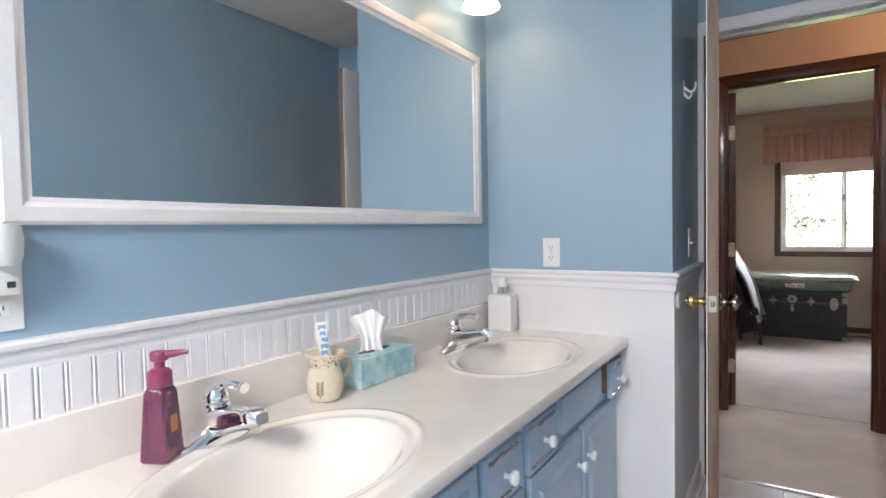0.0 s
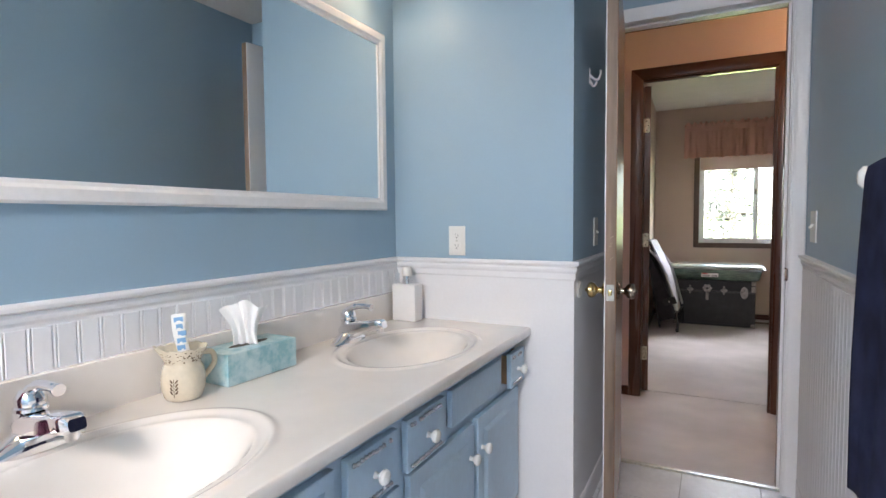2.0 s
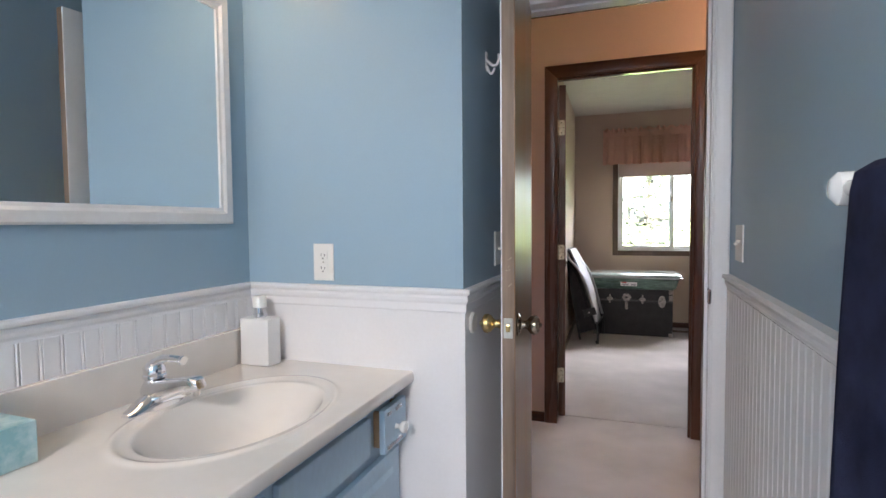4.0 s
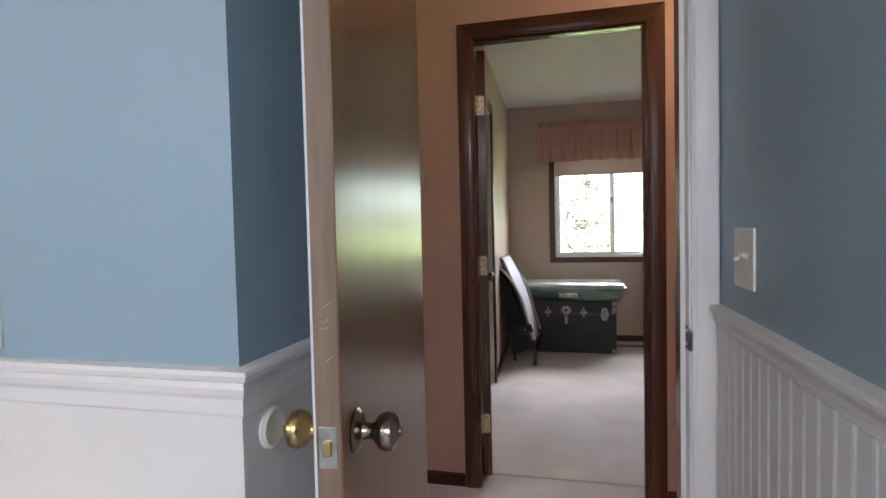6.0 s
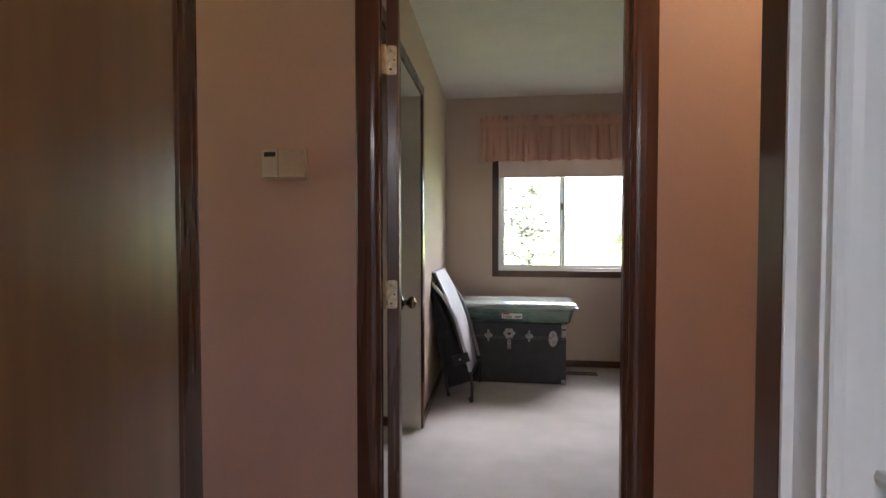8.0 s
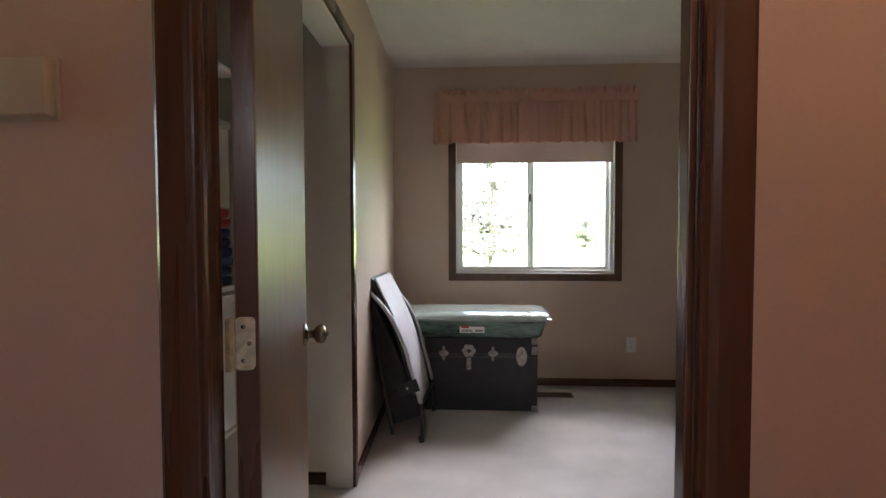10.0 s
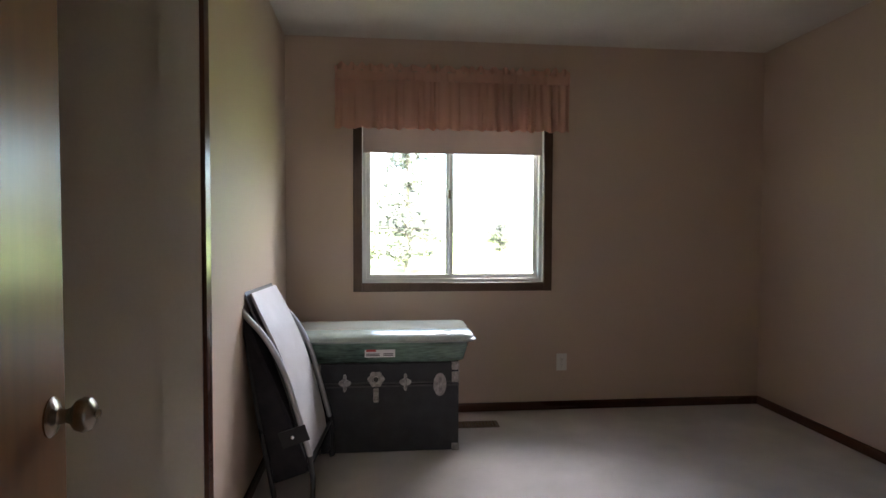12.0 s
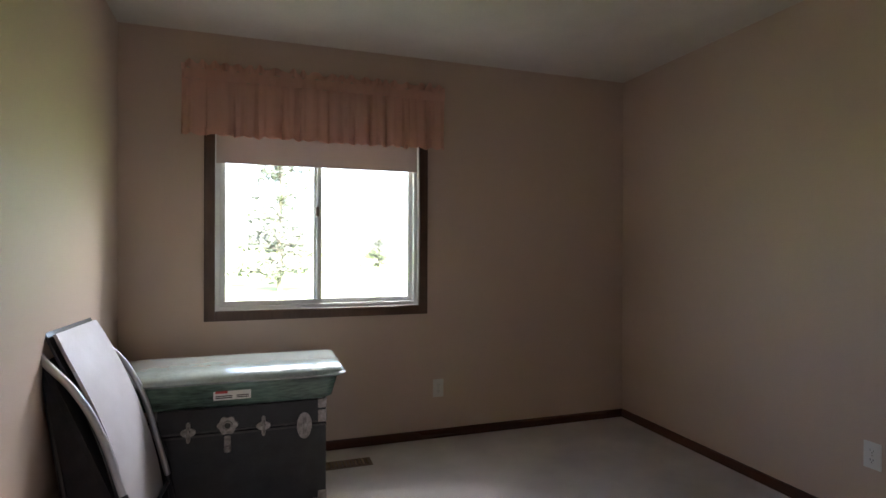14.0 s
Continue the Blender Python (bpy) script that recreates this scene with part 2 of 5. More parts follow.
box(bm, -2.6, EX0 - 0.02, YH0, YH0 + 0.035, 0, H)
box(bm, EX1 + 0.02, XE + 0.12, YH0, YH0 + 0.035, 0, H)
box(bm, EX0 - 0.02, EX1 + 0.02, YH0, YH0 + 0.035, EZ + 0.02, H)
lay("wall_hall_far", bm, PEACH, "peach painted hall wall beside the bedroom doorway")
# out of view; the opening is added only for the hall's extra lamp
bm = bmesh.new()
box(bm, -2.72, -2.6, YD1 - 0.012, 2.9, 0, H)
box(bm, -2.72, -2.6, 3.62, YH1, 0, H)
box(bm, -2.72, -2.6, 2.9, 3.62, 0, 0.95)
box(bm, -2.72, -2.6, 2.9, 3.62, 2.05, H)
lay("wall_hall_end_west", bm, PEACH, "peach painted unseen end wall of the hall with an added opening")
lay("wall_hall_end_east", B(XE + 0.12, XE + 0.24, YD1 - 0.012, YH0 + 0.035, 0, H), PEACH, "peach painted end wall of the hall")
bm = bmesh.new()
box(bm, -0.2, EX0 - 0.02, YH0 + 0.035, YH1, 0, H)
box(bm, EX1 + 0.02, XE + 0.12, YH0 + 0.035, YH1, 0, H)
box(bm, EX0 - 0.02, EX1 + 0.02, YH0 + 0.035, YH1, EZ + 0.02, H)
lay("wall_bedroom_door", bm, BEIGE, "beige painted bedroom wall round the doorway")
bm = bmesh.new()
prism(bm, [(LEFT(CY1), CY1), (LEFT(YW), YW), (LEFT(YW) - 0.12, YW), (LEFT(CY1) - 0.12, CY1)], 0, H)
prism(bm, [(LEFT(YH1), YH1), (LEFT(CY0), CY0), (LEFT(CY0) - 0.12, CY0), (LEFT(YH1) - 0.12, YH1)], 0, H)
prism(bm, [(LEFT(CY0), CY0), (LEFT(CY1), CY1), (LEFT(CY1) - 0.12, CY1), (LEFT(CY0) - 0.12, CY0)], CZ, H)
lay("wall_bedroom_left", bm, BEIGE, "beige painted bedroom wall with a closet opening")
bm = bmesh.new()
box(bm, -0.2, WX0, YW, YW1, 0, H)
box(bm, WX1, XE + 0.12, YW, YW1, 0, H)
box(bm, WX0, WX1, YW, YW1, 0, WZ0)
box(bm, WX0, WX1, YW, YW1, WZ1, H)
lay("wall_window", bm, BEIGE, "beige painted wall with a sliding window")
lay("wall_bedroom_right", B(XE, XE + 0.12, YH1, YW, 0, H), BEIGE, "plain beige painted bedroom wall")
bm = bmesh.new()
box(bm, -0.2, -0.08, YH1, YW, 0, H)
box(bm, -0.08, LEFT(CY1) - 0.12, CY1 + 0.02, CY1 + 0.12, 0, H)
lay("wall_closet", bm, CLOSETWHITE, "cream painted closet wall")
# the gap is added behind the view to hold the bathroom's unseen lamp
bm = bmesh.new()
for a, b, c, d in ((-0.12, XR + 0.12, -2.18, -2.02), (-0.12, XR + 0.12, -1.18, YD1 - 0.012), (-0.12, 0.58, -2.02, -1.18), (1.42, XR + 0.12, -2.02, -1.18)):
    box(bm, a, b, c, d, H, H + 0.1)
lay("ceiling_bathroom", bm, CEIL, "white textured bathroom ceiling with an added opening for the fill lamp")
lay("ceiling_hall", B(-2.72, XE + 0.24, YD1 - 0.012, YH0 + 0.035, H, H + 0.1), CEIL, "white textured hall ceiling")
lay("ceiling_bedroom", B(-0.2, XE + 0.12, YH0 + 0.035, YW1, H, H + 0.1), CEIL, "white textured bedroom ceiling")
# unseen overhanging slab, added to keep sun off the lawn nearest the window
lay("roof", B(-3.4, XE + 0.9, -2.9, YW1 + 0.7, H + 0.16, H + 0.28, 0.01), SLABGREY, "plain grey slab added out of view to shade the near lawn")
lay("floor_bathroom", B(-0.12, XR + 0.12, -2.18, 2.735, -0.08, -0.006), GROUT, "grey tiled bathroom floor")
lay("floor_hall", B(-2.72, XE + 0.24, 2.735, 3.868, -0.08, 0), CARPET, "pale beige carpet in the hall")
lay("floor_bedroom", B(-0.2, XE + 0.12, 3.880, YW1, -0.08, 0.003), CARPET, "pale beige bedroom carpet with worn patches")

# ---- bathroom: trim ----
RAIL = [(0, 0.931), (0.010, 0.931), (0.012, 0.935), (0.012, 0.955), (0.013, 0.957), (0.017, 0.963), (0.019, 0.972), (0.016, 0.980), (0.026, 0.985), (0.028, 0.992), (0.026, 0.998), (0, 0.998)]


def along(x, y, turn):
    """Mouldings run along local x, and stand out along local y."""
    return pose(x, y, 0, 0, 0, turn)


lay("trim_rail_vanity", rail(RAIL, YA + 2.06, (0, 0)), WHITE, "white chair rail moulding over the beadboard", m=along(0, YA, -90))
lay("trim_rail_alcove", rail(RAIL, XB, (-1, -1)), WHITE, "white chair rail moulding over the beadboard", m=along(XB, YA, 180))
lay("trim_rail_return", rail(RAIL, YD0 - YA - 0.05, (0, 1)), WHITE, "white chair rail moulding over the beadboard", m=along(XB, YD0 - 0.05, -90))
lay("trim_rail_right", rail(RAIL, YD0 + 2.05), WHITE, "white chair rail moulding over the beadboard", m=along(XR, -2.05, 90))

BEAD = [(0, 0), (0.007, 0), (0.0075, 0.002), (0.0075, 0.0335), (0.006, 0.0345), (0.0025, 0.0352), (0.006, 0.0365), (0.0078, 0.0395), (0.006, 0.0425), (0.0025, 0.0438), (0, 0.0446)]


def bead_mesh(z0, z1):
    bm = bmesh.new()
    a, b = [bm.verts.new((w, d, z0)) for d, w in BEAD], [bm.verts.new((w, d, z1)) for d, w in BEAD]
    for i in range(len(BEAD) - 1):
        bm.faces.new((a[i], a[i + 1], b[i + 1], b[i]))
    bm.faces.new(b), bm.faces.new(a[::-1])
    bmesh.ops.recalc_face_normals(bm, faces=bm.faces)
    return mesh_of("board", bm, BOARD)


BEAD_LOW, BEAD_ALL = bead_mesh(0.84, 0.948), bead_mesh(0.09, 0.948)


def beadboard(name, me, x, y, turn, length, back):
    wall = lay(name, back, WHITE, "white painted beadboard wainscot")
    for i in range(int(length / 0.0448)):
        ob = new("board", me)
        ob.parent = wall
        ob.matrix_basis = along(x, y, turn) @ pose(i * 0.0448, 0.0005, 0)
    return wall


BASE = [(0, 0), (0.014, 0), (0.014, 0.075), (0.010, 0.088), (0, 0.092)]
lay("baseboard_return", rail(BASE, YD0 - YA - 0.05), WHITE, "white painted baseboard", m=along(XB, YD0 - 0.05, -90))
lay("baseboard_right", rail(BASE, YD0 + 2.05), WHITE, "white painted baseboard", m=along(XR, -2.05, 90))
lay("baseboard_alcove", rail(BASE, XB - 0.56), WHITE, "white painted baseboard", m=along(XB, YA, 180))

# ---- door frames ----
CASE = [(0, 0), (0.009, 0), (0.011, 0.003), (0.011, 0.010), (0.0125, 0.013), (0.0145, 0.022), (0.016, 0.036), (0.0165, 0.050), (0.0165, 0.058), (0.014, 0.0625), (0.010, 0.064), (0, 0.064)]


def upright(width, height, profile=CASE, flip=1):
    """A casing board standing from the floor; the profile's second number runs across its width, mitred at the top."""
    bm = bmesh.new()
    k = width / 0.064
    a = [bm.verts.new((flip * w * k, -d, 0)) for d, w in profile]
    b = [bm.verts.new((flip * w * k, -d, height + w * k)) for d, w in profile]
    bm.faces.new(a), bm.faces.new(b[::-1])
    for i in range(len(profile)):
        j = (i + 1) % len(profile)
        bm.faces.new((a[j], a[i], b[i], b[j]))
    bmesh.ops.recalc_face_normals(bm, faces=bm.faces)
    return bm


def head(width, x0, x1, z, profile=CASE):
    bm = bmesh.new()
    k = width / 0.064
    a = [bm.verts.new((x0 - w * k, -d, z + w * k)) for d, w in profile]
    b = [bm.verts.new((x1 + w * k, -d, z + w * k)) for d, w in profile]
    bm.faces.new(a), bm.faces.new(b[::-1])
    for i in range(len(profile)):
        j = (i + 1) % len(profile)
        bm.faces.new((a[j], a[i], b[i], b[j]))
    bmesh.ops.recalc_face_normals(bm, faces=bm.faces)
    return bm


def casing(name, x0, x1, z, y, width, mat, mat2, side, label):
    """A three-sided door casing on a wall face at y; side -1 stands towards the bathroom, +1 towards the window."""
    t = thing(name, label, "door casing", kind="structure")
    s = Matrix.Diagonal((1, -side, 1, 1))
    m = Matrix.Translation((0, y, 0)) @ s
    part("casing_board", upright(width, z, flip=-1), mat, t, m=m @ pose(x0, 0, 0))
    part("casing_board", upright(width, z), mat, t, m=m @ pose(x1, 0, 0))
    part("casing_head", head(width, x0, x1, z), mat2, t, m=m)
    return t


def jamb(name, x0, x1, z, y0, y1, mat, mat2, stop, label, left=None, back=None):
    t = thing(name, label, "door jamb", kind="structure")
    part("jamb_board", B(x0 - 0.02, x0, y0, y1, 0, z, 0.001), left or mat, t)
    if back:
        part("jamb_board", B(x1, x1 + 0.02, y0, stop + 0.02, 0, z, 0.001), mat, t)
        part("jamb_edge", B(x1, x1 + 0.02, stop + 0.021, y1, 0, z, 0.001), back, t, "unpainted dark wooden jamb edge")
    else:
        part("jamb_board", B(x1, x1 + 0.02, y0, y1, 0, z, 0.001), mat, t)
    part("jamb_head", B(x0 - 0.02, x1 + 0.02, y0, y1, z + 0.001, z + 0.02, 0.001), mat2, t)
    part("door_stop", B(x0, x0 + 0.011, stop, stop + 0.034, 0, z - 0.011, 0.002), left or mat, t)
    if back:
        part("door_stop", B(x1 - 0.011, x1, stop, stop + 0.005, 0, z - 0.011, 0.001), mat, t)
        part("stop_edge", B(x1 - 0.0112, x1, stop + 0.0052, stop + 0.060, 0, z - 0.011, 0.002), back, t, "unpainted dark wooden stop edge")
    else:
        part("door_stop", B(x1 - 0.011, x1, stop, stop + 0.034, 0, z - 0.011, 0.002), mat, t)
    part("door_stop", B(x0, x1, stop, stop + 0.034, z - 0.010, z, 0.002), mat2, t)
    return t


casing("trim_bathroom_casing", DX0 - 0.004, DX1 + 0.004, DZ, YD0, 0.058, WHITE, WHITE, -1, "white painted door casing in the bathroom")
j = jamb("trim_bathroom_jamb", DX0, DX1, DZ, YD0, YD1, WHITE, WHITE, YD0 + 0.04, "white painted door jamb with a strike plate", TRIMWOOD, TRIMWOOD)
sp = part("strike_plate", B(DX1 - 0.002, DX1 + 0.001, YD0 + 0.003, YD0 + 0.033, 0.886, 0.945, 0.0005), STUD, j, "worn steel strike plate")
part("plate_lip", tube(spline([(DX1 - 0.001, YD0 + 0.006, 0.9155), (DX1 - 0.001, YD0 - 0.004, 0.9155), (DX1 + 0.004, YD0 - 0.013, 0.9155)], 4), 0.003, 8), STUD, sp, m=Matrix.Translation((0, 0, 0.9155)) @ Matrix.Diagonal((1, 1, 8.5, 1)) @ Matrix.Translation((0, 0, -0.9155)))
for dz in (0.007, 0.052):
    part("screw", lathe([(0, 0), (0.004, 0), (0.003, 0.0012), (0, 0.0014)], 10), NICKEL, sp, m=pose(DX1 - 0.002, YD0 + 0.019, 0.886 + dz, 0, -90, 0))
part("strike_hole", B(DX1 - 0.0026, DX1 + 0.001, YD0 + 0.011, YD0 + 0.025, 0.904, 0.927), SLOT, j)
casing("trim_hall_bath_casing", DX0 - 0.004, DX1 + 0.004, DZ, YD1, 0.06, TRIMWOOD, TRIMFLAT, 1, "dark red-brown wooden casing on the hall side")
casing("trim_hall_bedroom_casing", EX0 + 0.012, EX1 + 0.004, EZ, YH0, 0.072, TRIMWOOD, TRIMFLAT, -1, "dark red-brown wooden casing of the bedroom doorway")
t = thing("trim_bedroom_casing", "dark red-brown wooden casing inside the bedroom", "door casing", kind="structure")
part("casing_board", upright(0.06, EZ), TRIMWOOD, t, m=Matrix.Translation((EX1 + 0.004, YH1, 0)) @ Matrix.Diagonal((1, -1, 1, 1)))
part("casing_head", head(0.06, EX0, EX1 + 0.004, EZ), TRIMFLAT, t, m=Matrix.Translation((0, YH1, 0)) @ Matrix.Diagonal((1, -1, 1, 1)))
j = jamb("trim_bedroom_jamb", EX0, EX1, EZ, YH0, YH1, TRIMWOOD, TRIMFLAT, YH0 + 0.002, "dark red-brown wooden door jamb")
part("strike_plate", B(EX1 - 0.002, EX1 + 0.001, YH1 - 0.030, YH1 - 0.006, 0.86, 0.925, 0.0005), STEEL, j, "worn steel strike plate")
lay("trim_threshold", rail([(0, -0.006), (0.03, -0.006), (0.028, 0.004), (0.002, 0.006)], DX1 - DX0), STEEL, "metal strip between tile and carpet", m=pose(DX0, 2.722, 0))


def door_knob(parent, mat, m, label):
    knob = part("door_knob", lathe([(0, 0), (0.031, 0), (0.032, 0.003), (0.026, 0.008), (0.013, 0.012), (0.011, 0.022), (0.013, 0.028), (0.024, 0.036),
                                    (0.028, 0.046), (0.026, 0.056), (0.017, 0.062), (0.007, 0.064), (0.006, 0.069), (0, 0.07)], 28), mat, parent, label, True, m)
    return knob


def rounded_plate(width, height, r, thick):
    """A plate in the y-z plane with round corners, facing -x."""
    bm = bmesh.new()
    ring = []
    for cy, cz, a0 in ((1, 1, 0), (-1, 1, 90), (-1, -1, 180), (1, -1, 270)):
        for k in range(5):
            a = radians(a0 + 22.5 * k)
            ring.append((cy * (width / 2 - r) + r * math.cos(a), cz * (height / 2 - r) + r * math.sin(a)))
    f, b = [bm.verts.new((0, y, z)) for y, z in ring], [bm.verts.new((thick, y, z)) for y, z in ring]
    bm.faces.new(f), bm.faces.new(b[::-1])
    for i in range(len(ring)):
        j = (i + 1) % len(ring)
        bm.faces.new((f[j], f[i], b[i], b[j]))
    bmesh.ops.recalc_face_normals(bm, faces=bm.faces)
    return bm


def door_leaf(name, length, height, face, back, edge, m, label, knobs, hinge_z, side=-1, hinge_mat=None):
    """A flush door hinged at its local origin, running along +x, its face towards -y."""
    t = thing(name, label, "door", m, kind="structure")
    T = 0.035
    part("core", B(0.0, length, -T / 2, T / 2, 0.012, height, 0.0015), edge, t, "worn edges with chipped paint")
    if back is not face:
        part("paint_edge", B(length - 0.0005, length + 0.0006, -T / 2 - 0.002, -T / 2 + 0.0015, 0.02, height - 0.004), face, t, "white paint lapped over the edge")
    part("face_panel", B(0.001, length - 0.001, -T / 2 - 0.002, -T / 2 + 0.001, 0.013, height - 0.001, 0.0008), face, t)
    part("back_panel", B(0.001, length - 0.001, T / 2 - 0.001, T / 2 + 0.002, 0.013, height - 0.001, 0.0008), back, t)
    zk = 0.893
    door_knob(t, knobs[0], pose(length - 0.062, -T / 2 - 0.002, zk, 90, 0, 0), "turned metal door knob")
    door_knob(t, knobs[1], pose(length - 0.062, T / 2 + 0.002, zk, -90, 0, 0), "turned metal door knob")
    lp = part("latch_plate", B(length - 0.001, length + 0.0015, -0.0125, 0.0125, zk - 0.028, zk + 0.028, 0.0005), STEEL, t, "worn steel latch plate")
    part("latch_bolt", B(length, length + 0.008, -0.006, 0.006, zk - 0.010, zk + 0.010, 0.002), BRASS, lp)
    for z in hinge_z:
        h = part("hinge", rounded_plate(0.032, 0.09, 0.008, 0.003), hinge_mat or HINGE, t, "worn metal butt hinge", m=pose(-0.0024, side * 0.003, z + 0.045))
        y = side * (T / 2 + 0.007)
        for k in range(5):
            part("knuckle", tube([(-0.004, y, k * 0.018 - 0.0445), (-0.004, y, k * 0.018 - 0.0275)], 0.0066, 12), hinge_mat or HINGE, h, smooth=True)
        part("jamb_leaf", B(-0.012, -0.004, y - 0.0012 + side * 0.004, y + 0.0012 + side * 0.004, -0.045, 0.045, 0.0006), HINGE, h)
        for dz, dx in ((-0.029, 0.003), (0, -0.007), (0.029, 0.003)):
            part("screw", lathe([(0, 0), (0.0042, 0), (0.0038, 0.001), (0, 0.0014)], 10), NICKEL, h, m=pose(-0.0002, dx, dz, 0, -90, 0))
    return t


a0 = math.degrees(math.atan2(2.035 - 2.72, 0.862 - 0.783))
bath_door = door_leaf("door_bathroom", 0.6895, 2.005, WHITE, VENEER, DOOREDGE, pose(0.783, 2.72, 0, 0, 0, a0), "open flush door, stained veneer outside and white inside", (BRASS, NICKEL), (0.19, 0.96, 1.72), -1, NICKEL)
CHIP = material("bare_pale_wood", (0.55, 0.44, 0.33), 0.6, vary=0.15, scale=40)
chips = random.Random(4)
for k in range(4):
    zc = chips.choice((1.085, 1.06, 1.02, 0.80, 0.78)) + chips.uniform(-0.02, 0.02)
    part("scratch", B(-0.0004, 0.0004, -0.0004, chips.uniform(0.004, 0.013), -0.0007, 0.0007), CHIP, bath_door, m=pose(0.690, chips.uniform(-0.014, 0.004), zc, chips.uniform(10, 50), 0, 0))
a1 = 101.8
door_leaf("door_bedroom", 0.70, 1.99, VENEER, VENEER, TRIMWOOD, pose(0.786, 3.8285, 0, 0, 0, a1), "open flush bedroom door in stained birch veneer", (NICKEL, NICKEL), (0.217, 0.96, 1.696), 1)

# ---- bathroom: vanity ----
VY0, VX, VZ = -0.15, 0.575, 0.752
SINKS = ((0.325, 0.66), (0.325, 1.59))


def top_height(x, y):
    h = 0.0
    for cx, cy in SINKS:
        r = math.hypot((x - cx) / 0.185, (y - cy) / 0.262)
        if r < 1.2:
            ridge = math.exp(-((r - 1.07) / 0.04) ** 2) * 0.0045
            bowl = 0.0
            if r < 0.93:
                bowl = -0.132 * (1 - (r / 0.93) ** 3) ** 1.25
            dip = -0.004 / (1 + math.exp((r - 1.02) * 45))
            h += ridge + bowl + dip
    return h


def vanity_top():
    t = thing("vanity_countertop", "ivory cultured marble countertop with two moulded sinks", "countertop")
    bm = bmesh.new()
    nx, ny = 130, 500
    x0, x1, y1 = 0.016, VX, YA - 0.002
    grid = []
    for i in range(nx + 1):
        x = x0 + (x1 - x0) * i / nx
        grid.append([bm.verts.new((x, VY0 + (y1 - VY0) * k / ny, VZ + top_height(x, VY0 + (y1 - VY0) * k / ny))) for k in range(ny + 1)])
    for i in range(nx):
        for k in range(ny):
            bm.faces.new((grid[i][k], grid[i + 1][k], grid[i + 1][k + 1], grid[i][k + 1]))
    # rounded front nosing
    prev = grid[-1]
    for dx, dz in ((0.004, -0.001), (0.007, -0.005), (0.008, -0.011), (0.008, -0.026), (0.005, -0.031), (-0.03, -0.032)):
        row = [bm.verts.new((x1 + dx, v.co.y, VZ + dz)) for v in grid[-1]]
        for k in range(ny):
            bm.faces.new((prev[k], row[k], row[k + 1], prev[k + 1]))
        prev = row
    part("sink_deck", bm, MARBLE, t, smooth=True)
    bm = bmesh.new()
    box(bm, 0.014, 0.036, VY0, YA - 0.002, VZ - 0.03, 0.861, 0.005)
    part("backsplash", bm, MARBLE, t, smooth=True)
    for cx, cy in SINKS:
        d = part("drain", lathe([(0, 0.002), (0.012, 0.003), (0.017, 0.001), (0.021, 0.004), (0.024, 0.002), (0.0245, -0.004)], 24, False), CHROME, t, "chrome sink drain", True,
                 pose(cx, cy, VZ - 0.137))
    return t


vanity_top()


def raised_panel(y0, y1, z0, z1, x, rim=0.045):
    """A cabinet door's front: a frame with a raised, sloped field."""
    bm = B(x, x + 0.018, y0, y1, z0, z1, 0.003)
    a, b = [], []
    for dy, dz in ((0, 0), (1, 0), (1, 1), (0, 1)):
        yy, zz = (y0 + rim, y1 - rim)[dy], (z0 + rim, z1 - rim)[dz]
        a.append(bm.verts.new((x + 0.0185, yy, zz)))
        b.append(bm.verts.new((x + 0.026, yy + (0.014, -0.014)[dy], zz + (0.014, -0.014)[dz])))
    bm.faces.new(b)
    for i in range(4):
        bm.faces.new((a[i], a[(i + 1) % 4], b[(i + 1) % 4], b[i]))
    return bm


PORCELAIN = material("white_porcelain", (0.85, 0.85, 0.84), 0.12, vary=0.01, bump=0, coat=0.5)
KNOB = [(0, 0), (0.009, 0), (0.007, 0.004), (0.0065, 0.010), (0.010, 0.015), (0.016, 0.020), (0.0175, 0.026), (0.015, 0.031), (0.008, 0.034), (0, 0.0345)]
RAWWOOD = material("raw_drawer_side_wood", (0.42, 0.27, 0.15), 0.6, vary=0.15, scale=10, stretch=(0.1, 1, 1))


